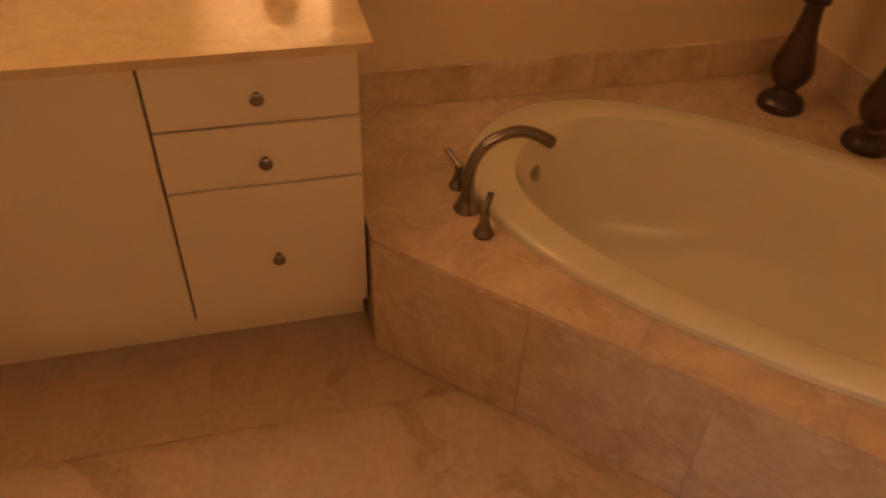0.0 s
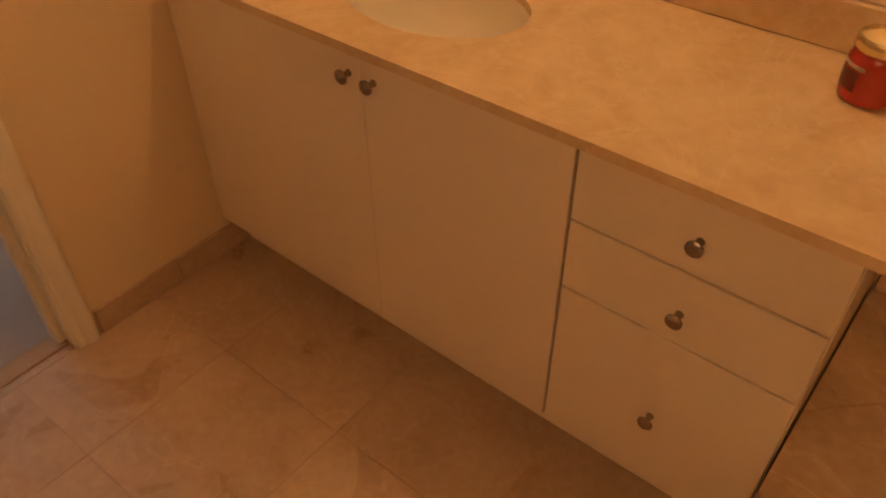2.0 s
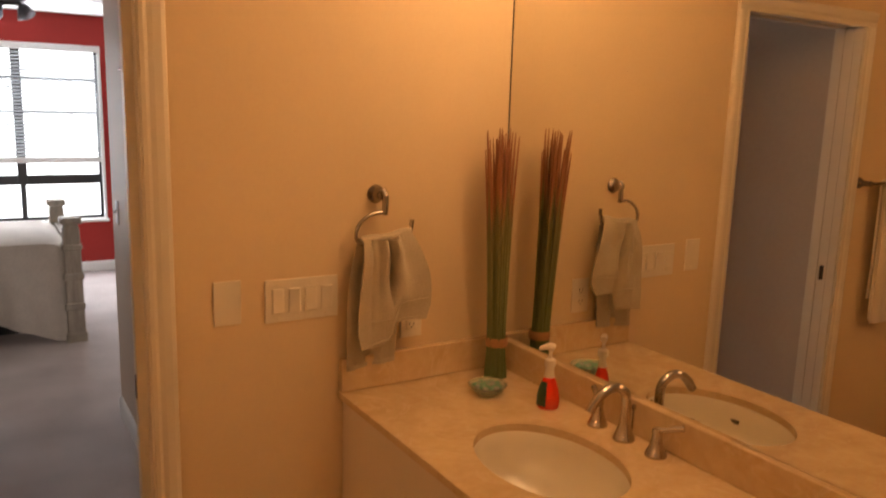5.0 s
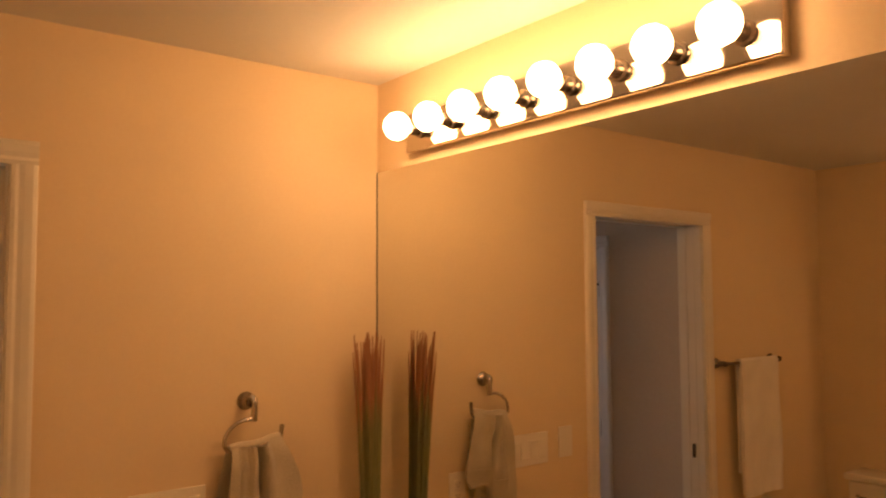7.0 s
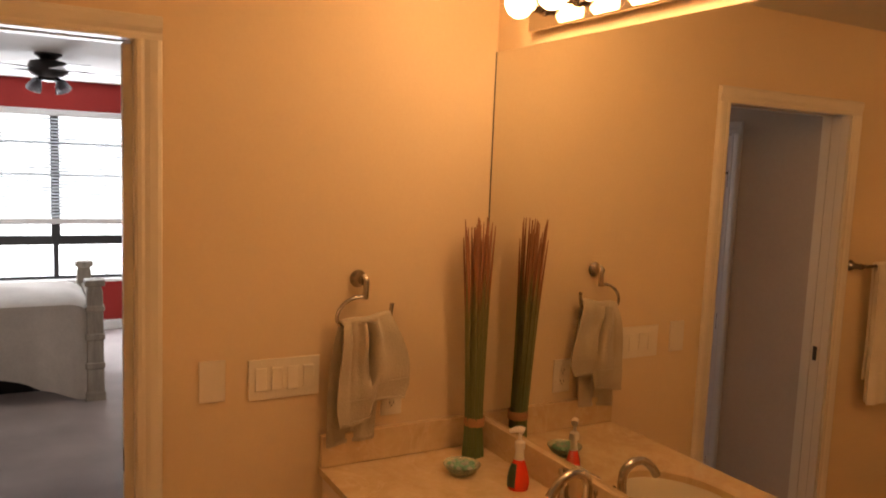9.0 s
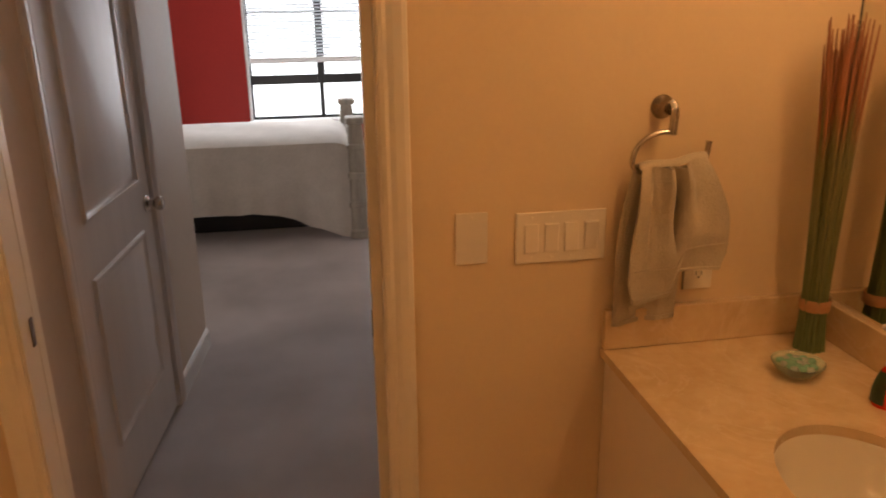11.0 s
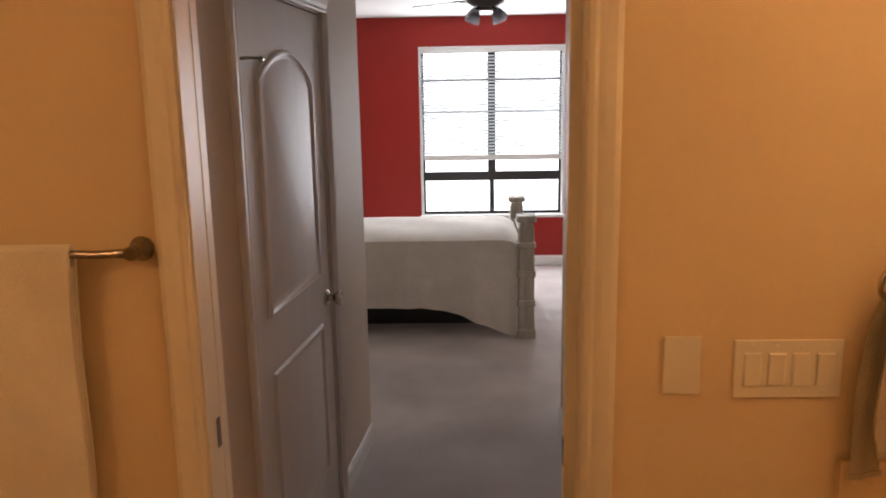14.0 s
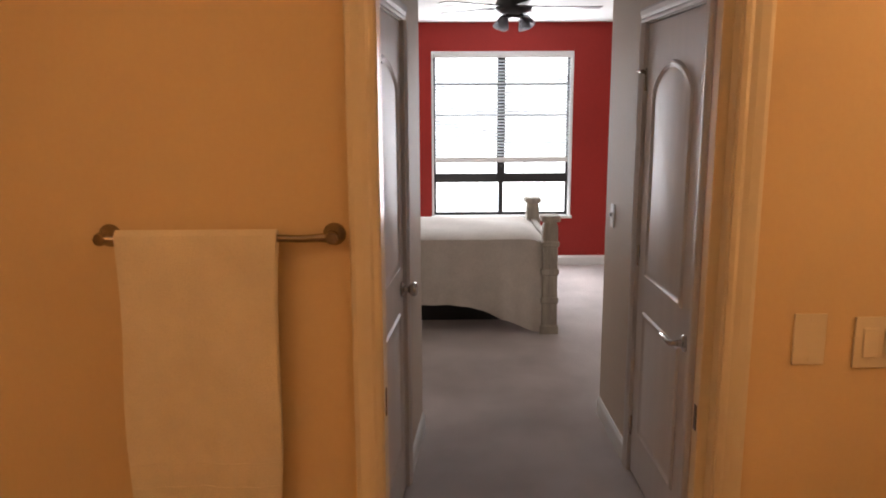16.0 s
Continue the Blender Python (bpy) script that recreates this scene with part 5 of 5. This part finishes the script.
def spread_top(u, v):
    y, ripple, dip = spread_row(u)
    w = v * 2 - 1
    x = (BX0 + BX1) / 2 - w * ((BX1 - BX0) / 2 + 0.012)
    z = 0.715 - 0.035 * abs(w) ** 5 + 0.008 * math.sin(u * 11 + w * 4) * (1 - abs(w)) + 0.012 * (1 - w * w)
    return Vector((x, y, z - dip)) + so


part("top_cover", sheet(spread_top, 90, 50, 0.008), M_SPREAD, spread, smooth=True)
part("side_drape", sheet(spread_near, 140, 30, 0.008), M_SPREAD, spread, "rippled hanging side of the bedspread", smooth=True)
part("side_drape", sheet(spread_far, 90, 16, 0.008), M_SPREAD, spread, smooth=True)


def pillow(x, y, z, turn):
    p = thing("pillow", (x, y, z), "white cotton pillow at the head of the bed", "pillow", turn=turn)
    bm = bmesh.new()
    nx, ny = 20, 14
    for side in (1, -1):
        vs = [[bm.verts.new(((i / nx - 0.5) * 0.62 * (1 - 0.05 * math.sin(math.pi * j / ny)), (j / ny - 0.5) * 0.42 * (1 - 0.05 * math.sin(math.pi * i / nx)),
               0.075 + side * 0.075 * (math.sin(math.pi * i / nx) * math.sin(math.pi * j / ny)) ** 0.55)) for i in range(nx + 1)] for j in range(ny + 1)]
        for j in range(ny):
            for i in range(nx):
                bm.faces.new((vs[j][i], vs[j][i + 1], vs[j + 1][i + 1], vs[j + 1][i]))
    bmesh.ops.remove_doubles(bm, verts=bm.verts, dist=0.0005)
    part("case", bm, M_LINEN, p, smooth=True)
    return p


pillow(-4.285, -2.63, 0.70, 2)

ns = thing("nightstand", (-5.52, -2.62, 0), "light wood nightstand beside the bed", "nightstand")
part("top", box(-0.27, 0.27, -0.26, 0.26, 0.69, 0.72, bevel=0.005), M_TANWOOD, ns)
part("body", box(-0.24, 0.24, -0.23, 0.23, 0.30, 0.689, bevel=0.004), M_BEDWOOD, ns)
dr = part("drawer", box(-0.22, 0.22, 0.231, 0.248, 0.50, 0.67, bevel=0.003), M_BEDWOOD, ns)
part("knob", moved(lathe([(0, 0), (0.008, 0), (0.007, 0.01), (0.016, 0.018), (0.012, 0.026), (0, 0.027)], 16), pose(0, 0.248, 0.585, -90)), M_DKNICKEL, dr, smooth=True)
for x in (-0.21, 0.21):
    for y in (-0.2, 0.2):
        part("leg", box(x - 0.025, x + 0.025, y - 0.025, y + 0.025, 0, 0.30, bevel=0.003), M_BEDWOOD, ns)

# ---- ceiling fan ----
fan = thing("ceiling_fan", (-3.90, -1.125, CEIL), "dark ceiling fan with five blades and a glass light kit", "ceiling fan")
part("canopy", lathe([(0, 0), (0.085, 0), (0.088, -0.012), (0.06, -0.03), (0.05, -0.04), (0.11, -0.055), (0.125, -0.08), (0.125, -0.125), (0.10, -0.15), (0.055, -0.165), (0.05, -0.185), (0, -0.19)], 36), M_FANMETAL, fan, smooth=True)
for k in range(5):
    a = radians(72 * k + 16)
    m = Euler((0, 0, a)).to_matrix().to_4x4()
    bl = part("blade", moved(box(0.19, 0.60, -0.062, 0.062, -0.118, -0.112, bevel=0.002), m @ Matrix.Rotation(radians(0), 4, "X")), M_FANBLADE, fan, "grey-brown fan blade")
    part("blade_iron", moved(boxes((0.10, 0.24, -0.018, 0.018, -0.111, -0.104), (0.20, 0.25, -0.045, 0.045, -0.1115, -0.107), bevel=0.002), m), M_FANMETAL, bl)
for k in range(4):
    a = radians(90 * k + 45)
    c, s = math.cos(a), math.sin(a)
    arm = part("light_arm", tube([(0.03 * c, 0.03 * s, -0.16), (0.07 * c, 0.07 * s, -0.165), (0.095 * c, 0.095 * s, -0.18)], 0.009, 10, smooth_steps=1), M_FANMETAL, fan, smooth=True)
    part("shade", moved(lathe([(0.020, 0.0), (0.030, -0.012), (0.042, -0.045), (0.052, -0.075), (0.050, -0.075), (0.039, -0.044), (0.027, -0.012), (0.018, -0.002), (0.020, 0.0)], 20), Matrix.Translation((0.095 * c, 0.095 * s, -0.178)) @ Matrix.Rotation(radians(28), 4, Vector((s, -c, 0)))), M_FROST, arm, "tulip glass shade", True)

# ---- floor tiles and tile skirting ----
floor_ob = bpy.data.objects["floor"]
PITCH = 0.406


def floor_tile(x0, x1, y0, y1):
    bm = bmesh.new()
    t = 0.0
    g = 0.0005
    lo = [(x0 + g, y0 + g), (x1 - g, y0 + g), (x1 - g, y1 - g), (x0 + g, y1 - g)]
    c = 0.0007
    hi = [(x0 + g + c, y0 + g + c), (x1 - g - c, y0 + g + c), (x1 - g - c, y1 - g - c), (x0 + g + c, y1 - g - c)]
    a = [bm.verts.new((x, y, -0.008)) for x, y in lo]
    b = [bm.verts.new((x, y, t - c)) for x, y in lo]
    d = [bm.verts.new((x, y, t)) for x, y in hi]
    for p, q in ((a, b), (b, d)):
        for k in range(4):
            bm.faces.new((p[k], p[(k + 1) % 4], q[(k + 1) % 4], q[k]))
    bm.faces.new(d)
    return bm


xs = [0.0] + [x for x in (0.72 + PITCH * k for k in range(-1, 7)) if 0.05 < x < X_EAST - 0.05] + [X_EAST]
ys = [0.0] + [y for y in (-0.81 - PITCH * k for k in range(-1, 7)) if Y_SOUTH + 0.05 < y < -0.05] + [Y_SOUTH]
shared = {}
for x0, x1 in zip(xs, xs[1:]):
    for y1, y0 in zip(ys, ys[1:]):
        if x0 > DECK_X and x0 + y0 > DECK_X + DECK_Y:
            continue
        key = (round(x1 - x0, 4), round(y1 - y0, 4))
        if key in shared:
            ob = new("tile", shared[key])
            ob.parent = floor_ob
        else:
            ob = part("tile", floor_tile(0, key[0], 0, key[1]), M_TILE, floor_ob)
            shared[key] = ob.data
        ob.location = (x0, y0, 0)
ob = part("tile", floor_tile(-0.028, 0.0, DOOR_S, DOOR_N), M_TILE, floor_ob)

skirt = thing("tile_skirting", (0, 0, 0), "cut marble tile skirting along the bathroom walls", "baseboard", kind="structure")
for x0, x1, y0, y1 in ((0.0005, 0.011, -0.978, -0.72), (0.0005, 0.011, -0.718, -0.436), (0.0005, 0.011, -2.26, -1.862), (0.0005, 0.011, -2.67, -2.262), (0.0005, 0.011, -2.888, -2.672)):
    part("tile", box(x0, x1, y0, y1, 0.0005, 0.082, bevel=0.0012), M_TILE, skirt)
for k in range(8):
    x0, x1 = 0.0005 + 0.3925 * k, 0.391 + 0.3925 * k
    part("tile", box(x0, x1, Y_SOUTH + 0.0005, Y_SOUTH + 0.011, 0.0005, 0.082, bevel=0.0012), M_TILE, skirt)
